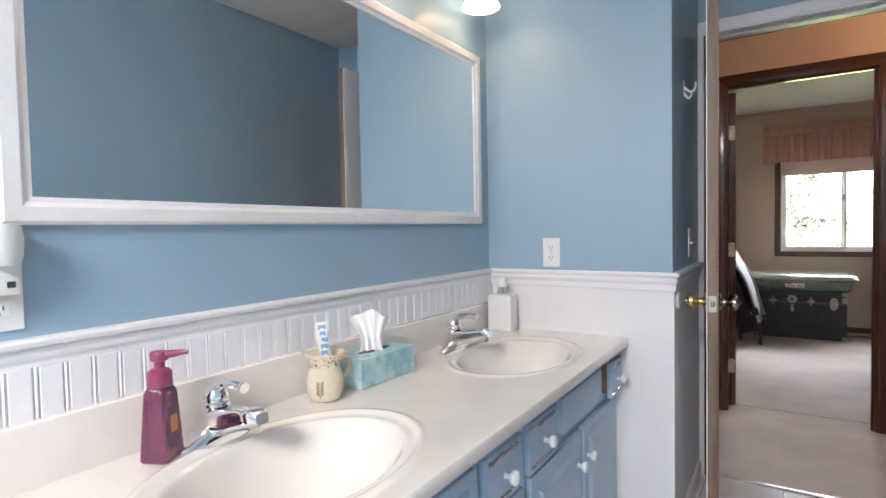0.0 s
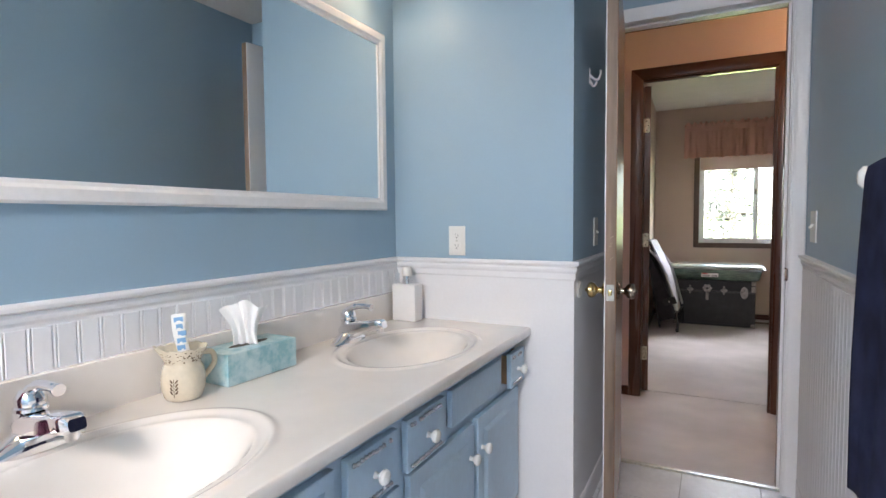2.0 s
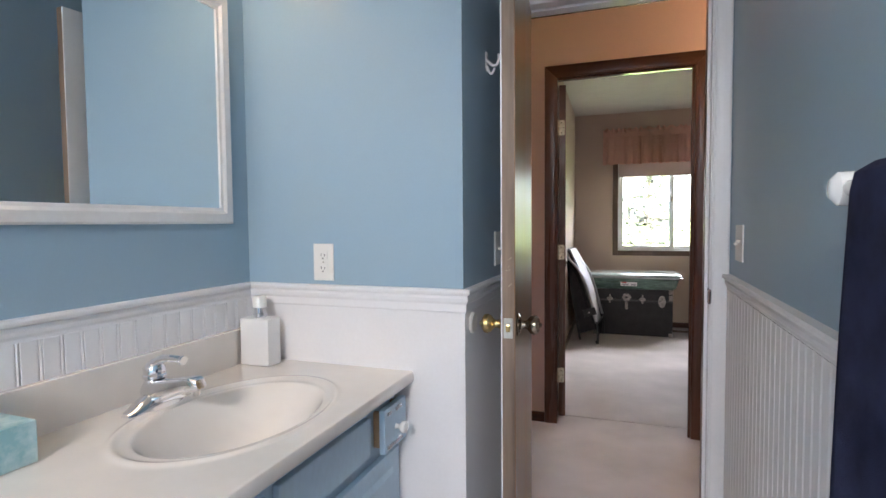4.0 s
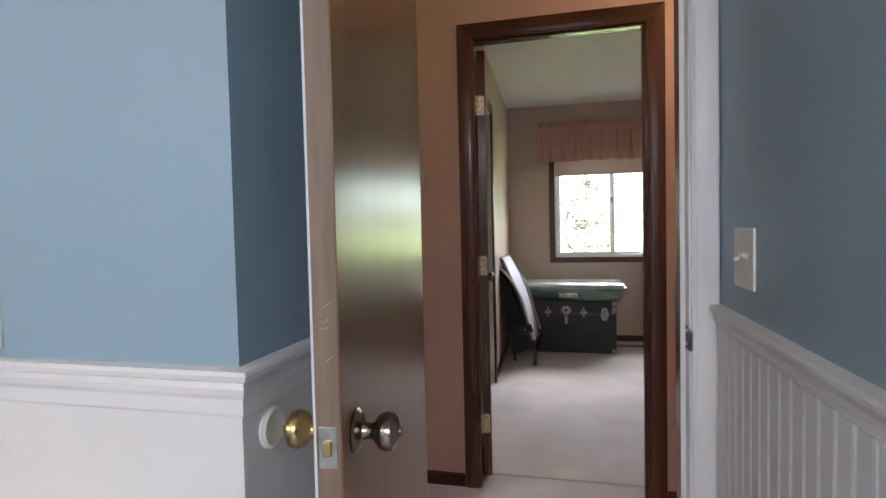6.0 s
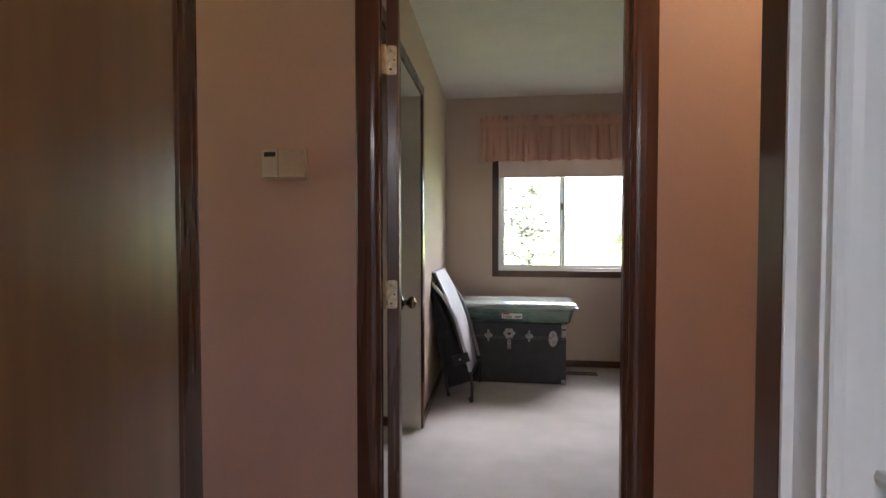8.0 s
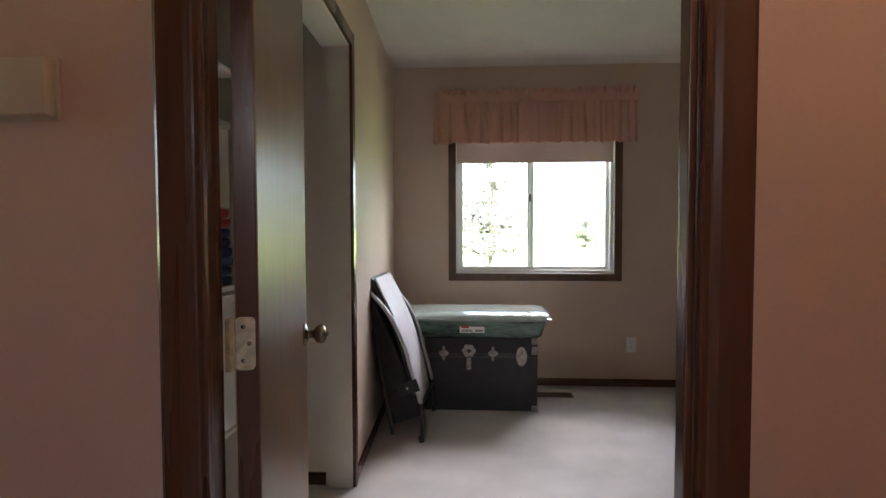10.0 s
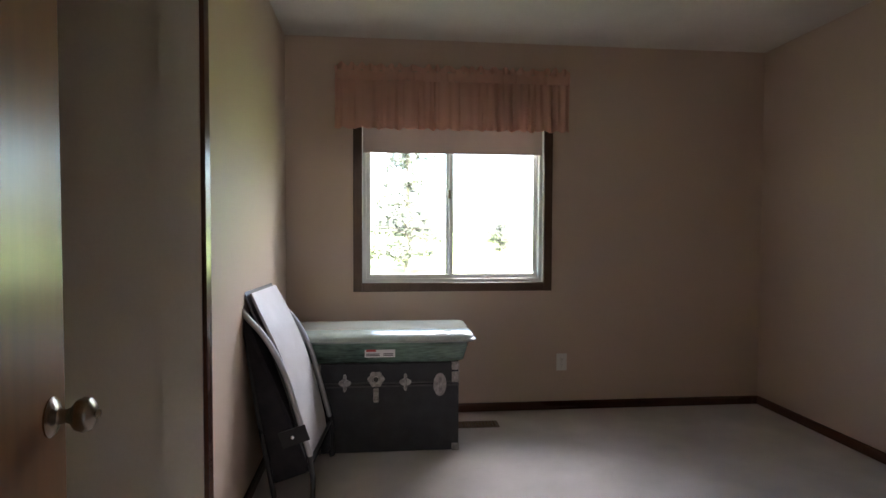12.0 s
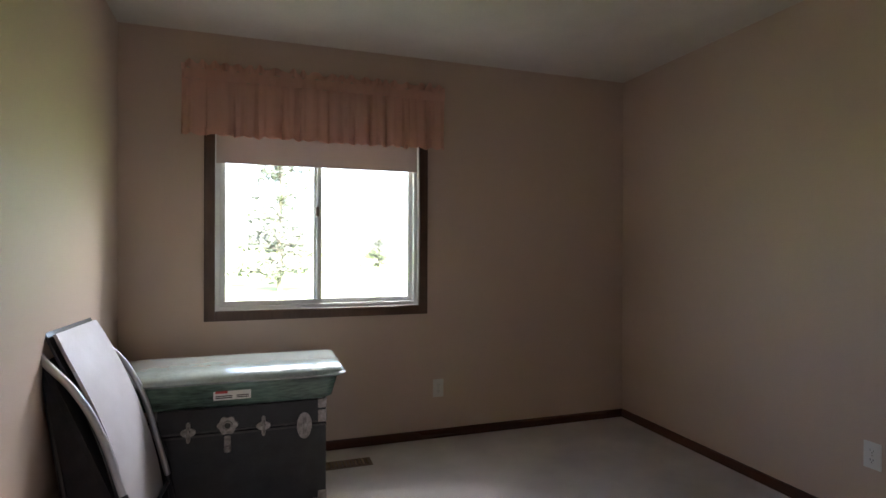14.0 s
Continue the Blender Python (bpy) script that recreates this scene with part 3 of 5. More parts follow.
def vanity_cabinet():
    t = thing("vanity_cabinet", "blue painted vanity cabinet with white knobs and studded drawers", "cabinet")
    X = 0.52
    bm = bmesh.new()
    box(bm, X - 0.02, X, VY0 + 0.02, YA - 0.003, 0.09, VZ - 0.033, 0.002)
    box(bm, 0.004, X - 0.02, VY0 + 0.02, VY0 + 0.04, 0.09, VZ - 0.033)
    box(bm, 0.004, X - 0.02, YA - 0.023, YA - 0.003, 0.09, VZ - 0.033)
    box(bm, 0.004, X - 0.02, VY0 + 0.04, YA - 0.023, 0.09, 0.11)
    box(bm, 0.02, X - 0.06, VY0 + 0.02, YA - 0.003, 0, 0.09)
    part("body", bm, CABBLUE, t)

    def knob(parent, y, z, x):
        part("knob", lathe(KNOB, 20), PORCELAIN, parent, "white porcelain knob", True, pose(x, y, z, 0, 90, 0))

    def door(y0, y1, side):
        d = part("cabinet_door", raised_panel(y0, y1, 0.12, 0.535, X + 0.001), CABBLUE, t)
        knob(d, y1 - 0.03 if side > 0 else y0 + 0.03, 0.435, X + 0.018)

    def drawer(y0, y1, z0, z1, out=0.0):
        bm = B(X + 0.001 + out, X + 0.019 + out, y0, y1, z0, z1, 0.003)
        d = part("drawer", bm, CABBLUE, t)
        if out:
            part("drawer_side", B(0.2, X + 0.001 + out, y0 + 0.012, y0 + 0.024, z0 + 0.012, z1 - 0.012), RAWWOOD, d, "raw wooden drawer side")
            part("drawer_side", B(0.2, X + 0.001 + out, y1 - 0.024, y1 - 0.012, z0 + 0.012, z1 - 0.012), RAWWOOD, d, "raw wooden drawer side")
        knob(d, (y0 + y1) / 2, (z0 + z1) / 2 - 0.005, X + 0.018 + out)
        n = int((y1 - y0 - 0.03) / 0.0135)
        for row in (z0 + 0.014, z1 - 0.016):
            for i in range(n):
                if random.random() < 0.2:
                    continue
                part("stud", lathe([(0, 0.007), (0.0035, 0.0062), (0.0058, 0.0035), (0.0064, 0)], 8), STUD, d, m=pose(X + 0.0185 + out, y0 + 0.018 + i * 0.0135, row + random.uniform(-0.0015, 0.0015), 0, 90, 0))

    drawer(0.985, 1.175, 0.545, 0.672)
    drawer(1.215, 1.415, 0.545, 0.675)
    drawer(1.875, 2.015, 0.56, 0.682, 0.022)
    drawer(0.10, 0.28, 0.545, 0.675)
    part("false_front", B(X + 0.001, X + 0.019, 1.455, 1.835, 0.57, 0.675, 0.004), CABBLUE, t)
    part("false_front", raised_panel(0.50, 0.945, 0.545, 0.675, X + 0.001, 0.03), CABBLUE, t)
    door(1.635, 2.012, -1)
    door(1.225, 1.605, 1)
    door(0.76, 1.18, -1)
    door(0.30, 0.72, 1)
    return t


vanity_cabinet()

# ---- bathroom: mirror and wall things ----


def mirror():
    t = thing("wall_mirror", "wide wall mirror in a pale painted frame", "mirror")
    y0, y1, z0, z1, w = 0.338, 1.945, 1.188, 1.872, 0.047
    FR = [(0, 0), (0.014, 0), (0.020, 0.006), (0.020, 0.030), (0.014, 0.038), (0.013, 0.047), (0, 0.047)]
    corners = [(y0, z0), (y1, z0), (y1, z1), (y0, z1)]
    inner = [(1, 1), (-1, 1), (-1, -1), (1, -1)]
    for i in range(4):
        k = (i + 1) % 4
        bm = bmesh.new()
        a = [bm.verts.new((d, corners[i][0] + inner[i][0] * c, corners[i][1] + inner[i][1] * c)) for d, c in FR]
        b = [bm.verts.new((d, corners[k][0] + inner[k][0] * c, corners[k][1] + inner[k][1] * c)) for d, c in FR]
        bm.faces.new(a), bm.faces.new(b)
        for q in range(len(FR)):
            r = (q + 1) % len(FR)
            bm.faces.new((a[q], a[r], b[r], b[q]))
        bmesh.ops.recalc_face_normals(bm, faces=bm.faces)
        part("frame_rail", bm, MIRRORFRAME, t)
    part("mirror_glass", B(0.003, 0.009, y0 + w - 0.006, y1 - w + 0.006, z0 + w - 0.006, z1 - w + 0.006), MIRROR, t, "clear silvered mirror glass")
    return t


MIRRORFRAME = material("pale_mirror_frame", (0.80, 0.79, 0.79), 0.35, vary=0.04, scale=8, grain=60, bump=0.05)
mirror()


def outlet(name, m, label, night=False):
    """A duplex socket; its plate faces local +x, upright in z."""
    t = thing(name, label, "outlet", m, group="outlets")
    part("plate", B(0, 0.005, -0.035, 0.035, -0.057, 0.057, 0.002), PLASTIC, t)
    for z in (0.02, -0.02):
        s = part("socket", B(0.005, 0.0075, -0.016, 0.016, z - 0.014, z + 0.014, 0.001), PLASTIC, t)
        for y, h in ((-0.006, 0.009), (0.006, 0.007)):
            part("slot", B(0.0074, 0.0079, y - 0.001, y + 0.001, z - 0.002, z - 0.002 + h), SLOT, s)
        part("ground_hole", B(0.0074, 0.0079, -0.002, 0.002, z - 0.010, z - 0.006), SLOT, s)
    part("screw", lathe([(0, 0.0012), (0.003, 0.0008), (0.0032, 0)], 10), STEEL, t, m=pose(0.005, 0, 0, 0, 90, 0))
    return t


def light_switch(m, label, gangs=1):
    t = thing("light_switch", label, "switch", m, group="switches")
    half = 0.036 + 0.023 * (gangs - 1)
    part("plate", B(0, 0.005, -half, half, -0.058, 0.058, 0.002), PLASTIC, t)
    for g in range(gangs):
        y = (g - (gangs - 1) / 2) * 0.046
        part("toggle_slot", B(0.005, 0.0065, y - 0.005, y + 0.005, -0.012, 0.012, 0.0005), PLASTIC, t)
        part("toggle", B(0.004, 0.016, -0.0035, 0.0035, -0.004, 0.004, 0.0015), PLASTIC, t, m=pose(0, y, 0.002, 0, 25 if g == 0 else -25, 0))
        for z in (-0.04, 0.04):
            part("screw", lathe([(0, 0.0012), (0.003, 0.0008), (0.0032, 0)], 10), PLASTIC, t, m=pose(0.005, y, z, 0, 90, 0))
    return t


outlet("wall_outlet", pose(0.284, YA, 1.067, 0, 0, -90), "white duplex outlet on the blue bathroom wall")
outlet("wall_outlet", pose(0, 0.334, 1.071), "white outlet holding a plug-in night light")
outlet("wall_outlet", pose(2.335, YW, 0.32, 0, 0, -90), "white outlet low on the beige window wall")
outlet("wall_outlet", pose(XE, 5.33, 0.343, 0, 0, 180), "white outlet low on the plain beige wall")
light_switch(pose(XR, 2.518, 1.112, 0, 0, 180), "white double toggle switch beside the bathroom door", 2)
light_switch(pose(XB, 2.42, 1.095), "white toggle switch plate behind the open door")

FROST = material("frosted_shade", (0.86, 0.86, 0.85), 0.4, vary=0.02, bump=0, trans=0.3)


def night_light():
    t = thing("night_light", "plug-in night light with a frosted shade", "night light", pose(0.0078, 0.334, 1.105))
    part("plug_body", B(0, 0.030, -0.022, 0.022, -0.030, 0.022, 0.005), PLASTIC, t, smooth=True)
    part("sensor", B(0.030, 0.0315, 0.003, 0.014, -0.018, -0.008), SLOT, t)
    part("shade", lathe([(0.021, 0.018), (0.026, 0.03), (0.028, 0.06), (0.025, 0.082), (0.019, 0.084)], 24), FROST, t, "frosted plastic shade", True, pose(0.028, 0, 0))
    return t


night_light()


def wall_hook():
    t = thing("robe_hook", "white metal double robe hook on the blue wall", "hook", pose(XB, 2.29, 1.70))
    part("back_plate", B(0, 0.004, -0.012, 0.012, -0.03, 0.03, 0.003), WHITE, t)
    part("prong", tube(spline([(0.003, 0, 0.005), (0.02, 0, -0.012), (0.035, 0, -0.012), (0.042, 0, 0.006), (0.042, 0, 0.02)]), 0.0045), WHITE, t, smooth=True)
    part("prong", tube(spline([(0.003, 0, -0.015), (0.012, 0, -0.035), (0.022, 0, -0.036), (0.028, 0, -0.022)]), 0.0045), WHITE, t, smooth=True)


wall_hook()
t = thing("door_stop", "round white wall bumper for the door knob", "door stop", pose(XB + 0.0065, 2.09, 0.893, 0, 90, 0))
part("bumper", lathe([(0.03, 0), (0.031, 0.004), (0.026, 0.009), (0.02, 0.007), (0, 0.006)], 28), PLASTIC, t, smooth=True)

# ---- bathroom: towel bar ----
NAVY = material("navy_terry_cloth", (0.042, 0.048, 0.105), 0.95, vary=0.25, scale=14, grain=900, bump=1.0, spec=0.1)


def towel_bar():
    t = thing("towel_bar", "white porcelain towel bar on the blue wall", "towel bar")
    for y in (0.80, 1.405):
        b = part("bracket", lathe([(0, 0), (0.036, 0), (0.037, 0.006), (0.030, 0.014), (0.019, 0.022), (0.017, 0.055), (0.022, 0.066), (0.021, 0.082), (0.012, 0.09), (0, 0.091)], 28),
                 PORCELAIN, t, smooth=True, m=pose(XR, y, 1.222, 0, -90, 0) @ Matrix.Diagonal((1, 0.85, 1, 1)))
    part("bar", tube([(XR - 0.072, 0.80, 1.222), (XR - 0.072, 1.41, 1.222)], 0.010, 16), PORCELAIN, t, smooth=True)


towel_bar()


def towel(y0, y1, drop_front, drop_back, x, z, label):
    """Thick cloth doubled over a bar, with loose folds."""
    bm = bmesh.new()
    R, nU, nV = 0.021, 60, 56
    total = drop_front + math.pi * R + drop_back

    def at(u, v, off):
        s = v * total
        y = y0 + (y1 - y0) * u
        if s < drop_front:
            d, zz = -R, z - (drop_front - s)
        elif s < drop_front + math.pi * R:
            q = (s - drop_front) / R
            d, zz = -R * math.cos(q), z + R * math.sin(q)
        else:
            d, zz = R, z - (s - drop_front - math.pi * R)
        low = max(0.0, (z - zz) / drop_front)
        fold = math.sin(u * 13 + 1.2 * math.sin(v * 3)) * 0.016 * low + math.sin(u * 31 + 4 * v) * 0.005 * low
        sag = 0.008 * low
        y += 0.008 * low * (u - 0.5) * 2 * (0.6 + 0.4 * math.sin(v * 9))
        wob = noise.noise(Vector((u * 3, v * 4, 1.7))) * 0.010 * low
        side = -1 if d < 0 else 0.25
        return Vector((x + d * (1 + off) + side * (fold * 0.8 + sag * 0.7) + wob, y, zz + (off * R if abs(d) < R * 0.9 else 0)))

    outer = [[bm.verts.new(at(i / nU, j / nV, 0.0)) for j in range(nV + 1)] for i in range(nU + 1)]
    for i in range(nU):
        for j in range(nV):
            bm.faces.new((outer[i][j], outer[i + 1][j], outer[i + 1][j + 1], outer[i][j + 1]))
    bmesh.ops.recalc_face_normals(bm, faces=bm.faces)
    ob = solid("bath_towel", bm, NAVY, label, "towel", smooth=True)
    mod = ob.modifiers.new("thickness", "SOLIDIFY")
    mod.thickness, mod.offset = 0.009, 0
    return ob


towel(0.84, 1.315, 0.56, 0.44, XR - 0.072, 1.222, "navy blue terry bath towel hung over the towel bar")

# ---- bathroom: things on the vanity ----


def faucet(y, label):
    t = thing("faucet", label, "faucet", pose(0.112, y, VZ), group="faucets")
    # hump-backed deck plate
    rings = []
    for k in range(17):
        y = -0.082 + 0.164 * k / 16
        e = max(0.0, 1 - (y / 0.083) ** 2)
        hw, hh = 0.008 + 0.021 * e ** 0.5, 0.008 + 0.034 * e ** 1.6
        rings.append([(hw * math.cos(a), y, hh * max(0.0, math.sin(a)) ** 0.8) for a in [math.pi * q / 12 for q in range(13)]])
    part("base_plate", loft(rings), CHROME, t, smooth=True)
    part("body", lathe([(0, 0), (0.027, 0), (0.026, 0.03), (0.024, 0.052), (0.020, 0.060), (0, 0.062)], 24), CHROME, t, smooth=True, m=pose(0, 0, 0.010))
    secs = []
    for x, z, hw, hh in ((-0.026, 0.030, 0.018, 0.016), (-0.008, 0.034, 0.027, 0.026), (0.02, 0.042, 0.027, 0.026), (0.055, 0.052, 0.024, 0.022), (0.09, 0.061, 0.021, 0.018), (0.106, 0.064, 0.019, 0.015), (0.109, 0.065, 0.020, 0.0165), (0.132, 0.068, 0.0195, 0.015), (0.141, 0.068, 0.014, 0.010)):
        secs.append([(x - 0.25 * dz, y, z + dz) for y, dz, q in rounded(hw, hh, min(hw, hh) * 0.5, 0, 4)])
    s = part("spout", loft(secs), CHROME, t, smooth=True)
    part("aerator", lathe([(0, 0), (0.010, 0), (0.0115, 0.003), (0.0115, 0.014), (0, 0.014)], 18), CHROME, s, smooth=True, m=pose(0.124, 0, 0.040))
    h = part("handle_dome", lathe([(0.021, 0), (0.027, 0.004), (0.027, 0.010), (0.024, 0.013), (0.025, 0.026), (0.017, 0.038), (0, 0.042)], 24), CHROME, t, smooth=True, m=pose(0, 0, 0.068))
    part("lever", tube(spline([(-0.008, 0, 0.096), (0.025, 0, 0.116), (0.062, 0, 0.121), (0.092, 0, 0.118)]), [0.013] * 5 + [0.011] * 5 + [0.009] * 6 + [0.0085] * 6 + [0.011] * 3, 12), CHROME, h, smooth=True, m=pose(0, 0, -0.068))
    part("lift_rod", tube([(-0.022, 0, 0.014), (-0.026, 0, 0.085)], 0.0022, 8), CHROME, t, smooth=True)
    part("lift_knob", lathe([(0, 0), (0.005, 0.002), (0.006, 0.007), (0.003, 0.012), (0, 0.012)], 12), CHROME, t, smooth=True, m=pose(-0.026, 0, 0.084))
    return t


faucet(0.645, "chrome single-lever faucet above the moulded sink")
faucet(1.555, "chrome single-lever faucet above the moulded sink")

MAUVE = material("mauve_pump_plastic", (0.26, 0.05, 0.11), 0.3, vary=0.04, bump=0)
PLUM = material("plum_translucent_bottle", (0.26, 0.06, 0.14), 0.10, vary=0.1, scale=12, bump=0, trans=0.5, coat=0.4)
LABEL1 = material("dark_purple_label", (0.13, 0.055, 0.10), 0.3, vary=0.1, bump=0)
LABEL2 = material("orange_print", (0.6, 0.25, 0.08), 0.35, bump=0)


def pump_bottle():
    t = thing("soap_pump_bottle", "plum foaming soap bottle with a mauve pump", "soap bottle", pose(0.105, 0.537, VZ + 0.001, 0, 0, 116) @ Matrix.Diagonal((0.92, 1.0, 1.03, 1)))
    part("bottle", loft([rounded(0.030, 0.023, 0.006, 0.0), rounded(0.033, 0.026, 0.006, 0.004), rounded(0.0315, 0.0248, 0.006, 0.03), rounded(0.0262, 0.0215, 0.006, 0.10),
                         rounded(0.0245, 0.0205, 0.007, 0.122), rounded(0.0215, 0.0185, 0.012, 0.130), rounded(0.018, 0.0175, 0.014, 0.133)]), PLUM, t, smooth=True)
    part("collar", lathe([(0.021, 0.131), (0.0225, 0.135), (0.0215, 0.158), (0.017, 0.162), (0.010, 0.164), (0, 0.164)], 28), MAUVE, t, smooth=True)
    part("pump_head", lathe([(0.0095, 0.163), (0.0095, 0.175), (0.016, 0.178), (0.0165, 0.190), (0.014, 0.194), (0, 0.195)], 24), MAUVE, t, smooth=True)
    part("nozzle", tube([(0.004, 0, 0.187), (0.028, 0, 0.1895), (0.046, 0, 0.192), (0.053, 0, 0.1915)], [0.0085, 0.0065, 0.0045, 0.0035], 12), MAUVE, t, smooth=True, m=pose(0, 0, 0, 0, 0, -83))
    lab = loft([[(x * 0.95, -0.0264 + 0.0001 * y, z) for x, y in ((-s, 0), (s, 0), (s, 9), (-s, 9))] for s, z in ((0.020, 0.022), (0.0185, 0.060), (0.0170, 0.100))])
    for v in lab.verts:
        v.co.y += (v.co.z - 0.02) * 0.046
    lb = part("front_label", lab, LABEL1, t, "dark label with an orange picture", False, pose(0, 0, 0))
    part("label_picture", B(-0.009, 0.010, -0.0258, -0.0235, 0.050, 0.080, 0.0003), LABEL2, lb)
    return t


pump_bottle()

CREAM = material("cream_stoneware", (0.72, 0.64, 0.50), 0.22, vary=0.06, scale=25, grain=120, bump=0.05, coat=0.4)
BROWNINK = material("brown_glaze", (0.16, 0.10, 0.06), 0.3, vary=0.2, scale=60)


def pitcher():
    t = thing("cream_pitcher", "small cream stoneware pitcher holding toothbrush things", "pitcher", pose(0.112, 0.945, VZ + 0.002) @ Matrix.Diagonal((1.12, 1.12, 1.17, 1)))
    prof = [(0, 0), (0.033, 0), (0.036, 0.004), (0.041, 0.02), (0.042, 0.04), (0.038, 0.058), (0.0335, 0.068), (0.036, 0.078), (0.0455, 0.094), (0.047, 0.098),
            (0.0445, 0.098), (0.033, 0.078), (0.030, 0.068), (0.034, 0.058), (0.037, 0.04), (0.035, 0.01), (0, 0.008)]
    bm = lathe(prof, 36)
    for v in bm.verts:
        r = math.hypot(v.co.x, v.co.y)
        if v.co.z > 0.07 and r > 0.02:
            a = math.atan2(v.co.y, v.co.x)
            k = (v.co.z - 0.07) / 0.026
            lip = math.exp(-((a + 1.9) / 0.45) ** 2)
            v.co.x *= 1 + 0.14 * lip * k
            v.co.y *= 1 + 0.14 * lip * k
            v.co.z += 0.008 * lip * k + 0.0014 * math.sin(a * 11) * k
    part("pot", bm, CREAM, t, smooth=True)
    part("handle", tube(spline([(0.0, 0.035, 0.078), (0.008, 0.062, 0.076), (0.008, 0.068, 0.052), (0.0, 0.045, 0.026), (0, 0.037, 0.022)]), 0.0055, 12), CREAM, t, smooth=True)
    # brown sponge band below the rim
    band = bmesh.new()
    for i in range(230):
        a, z = random.uniform(0, 6.283), random.uniform(0.073, 0.094)
        r = 0.0352 + max(0.0, z - 0.078) * 0.6 + 0.0009
        c, s = Vector((math.cos(a), math.sin(a), 0)), Vector((-math.sin(a), math.cos(a), 0))
        k = random.uniform(0.0008, 0.0022)
        o = c * r + Vector((0, 0, z))
        band.faces.new([band.verts.new(o + s * k * math.cos(q) + Vector((0, 0, k * math.sin(q)))) for q in (0, 1.26, 2.5, 3.8, 5.0)])
    part("sponged_band", band, BROWNINK, t, "speckled brown glaze band")
    # painted sprig
    sp = bmesh.new()
    ang = -1.05

    def spot(u, z, su, sz, tilt):
        vs = []
        for q in range(8):
            du, dz = su * math.cos(q * 0.785), sz * math.sin(q * 0.785)
            du, dz = du * math.cos(tilt) - dz * math.sin(tilt), du * math.sin(tilt) + dz * math.cos(tilt)
            a = ang + (u + du) / 0.042
            vs.append(sp.verts.new((0.0426 * math.cos(a), 0.0426 * math.sin(a), z + dz)))
        sp.faces.new(vs)

    for k in range(5):
        spot(0, 0.014 + k * 0.007, 0.0008, 0.004, 0)
    for k in range(4):
        for sgn in (-1, 1):
            spot(sgn * 0.005, 0.020 + k * 0.007, 0.0018, 0.0045, -sgn * 0.6)
    part("painted_sprig", sp, BROWNINK, t, "brown painted leaf sprig")
    return t


pitcher()


def toothpaste():
    t = thing("toothpaste_tube", "blue and white toothpaste tube standing in the pitcher", "toothpaste", pose(0.110, 0.940, VZ + 0.192, 2, 174, 44) @ Matrix.Diagonal((0.88, 1.0, 1.2, 1)))
    rings = []
    for k in range(9):
        u = k / 8
        a, b = 0.0175 - 0.005 * u, 0.0012 + 0.0105 * u
        dx = 0.004 * math.sin(u * 5)
        rings.append([(dx + a * math.cos(q), b * math.sin(q), u * 0.108) for q in [2 * math.pi * i / 18 for i in range(18)]])
    part("tube_body", loft(rings), PLASTIC, t, smooth=True)
    part("cap", lathe([(0.0095, 0.108), (0.0085, 0.126), (0.006, 0.128), (0, 0.128)], 18), PLASTIC, t, smooth=True)
    for k in range(5):
        z = 0.006 + k * 0.013
        b = 0.0012 + 0.0105 * z / 0.108
        part("printed_band", B(-0.009 + 0.003 * math.sin(k * 2.1), 0.010 + 0.003 * math.cos(k * 1.7), -b - 0.0006, b + 0.0006, z, z + 0.0095, 0.0003), PALEBLUE, t, "pale blue printed swirl")
    t = thing("toothbrush", "white toothbrush leaning in the pitcher", "toothbrush", pose(0.104, 0.956, VZ + 0.012, -4, -6, 0) @ Matrix.Diagonal((1.7, 1.7, 1.12, 1)))
    part("handle", tube(spline([(0, 0, 0), (0.001, 0, 0.06), (0, 0, 0.11), (0.002, 0, 0.14)]), 0.0036, 10), PLASTIC, t, smooth=True)
    part("bristles", B(0.003, 0.008, -0.003, 0.003, 0.120, 0.139, 0.001), PLASTIC, t)


PALEBLUE = material("pale_blue_print", (0.22, 0.42, 0.66), 0.35, vary=0.1, bump=0)
toothpaste()


def tissue_material():
    mat = material("watercolour_tissue_box", (0.52, 0.66, 0.68), 0.45, vary=0.1, scale=26, grain=60, bump=0, dark=(0.27, 0.50, 0.56), ramp=(0.42, 0.62))
    return mat


TEAL = tissue_material()
TISSUE = material("white_tissue", (0.88, 0.88, 0.88), 0.8, vary=0.01, bump=0.1, sub=0.2)


def tissue_box():
    t = thing("tissue_box", "teal watercolour tissue box with a pulled-up tissue", "tissue box", pose(0.097, 1.15, VZ + 0.001, 0, 0, -2))
    part("carton", B(-0.057, 0.057, -0.112, 0.112, 0, 0.078, 0.002), TEAL, t)
    slot = bmesh.new()
    slot.faces.new([slot.verts.new((0.017 * math.cos(a), 0.062 * math.sin(a), 0.0785)) for a in [2 * math.pi * k / 28 for k in range(28)]])
    part("opening", slot, SLOT, t, "dark oval opening")
    bm = bmesh.new()
    n, mm = 26, 18
    g = []
    for i in range(n + 1):
        u = i / n
        row = []
        for k in range(mm + 1):
            v = k / mm
            w = 0.034 + 0.026 * v ** 1.5 - 0.012 * math.sin(v * 3.1)
            y = (u - 0.5) * 2 * w
            x = 0.012 * math.sin(u * 9 + v * 2) * (0.4 + 0.6 * v) + 0.006 * math.sin(u * 21 + 3 * v) + 0.012 * v
            z = 0.072 + 0.112 * v - 0.010 * v * math.cos(u * 6.5) + 0.004 * math.sin(u * 14) * v
            row.append(bm.verts.new((x, y, z)))
        g.append(row)
    for i in range(n):
        for k in range(mm):
            bm.faces.new((g[i][k], g[i + 1][k], g[i + 1][k + 1], g[i][k + 1]))
    part("tissue", bm, TISSUE, t, "crumpled white tissue", True, pose(0, -0.01, 0, 0, 0, -48))
    return t


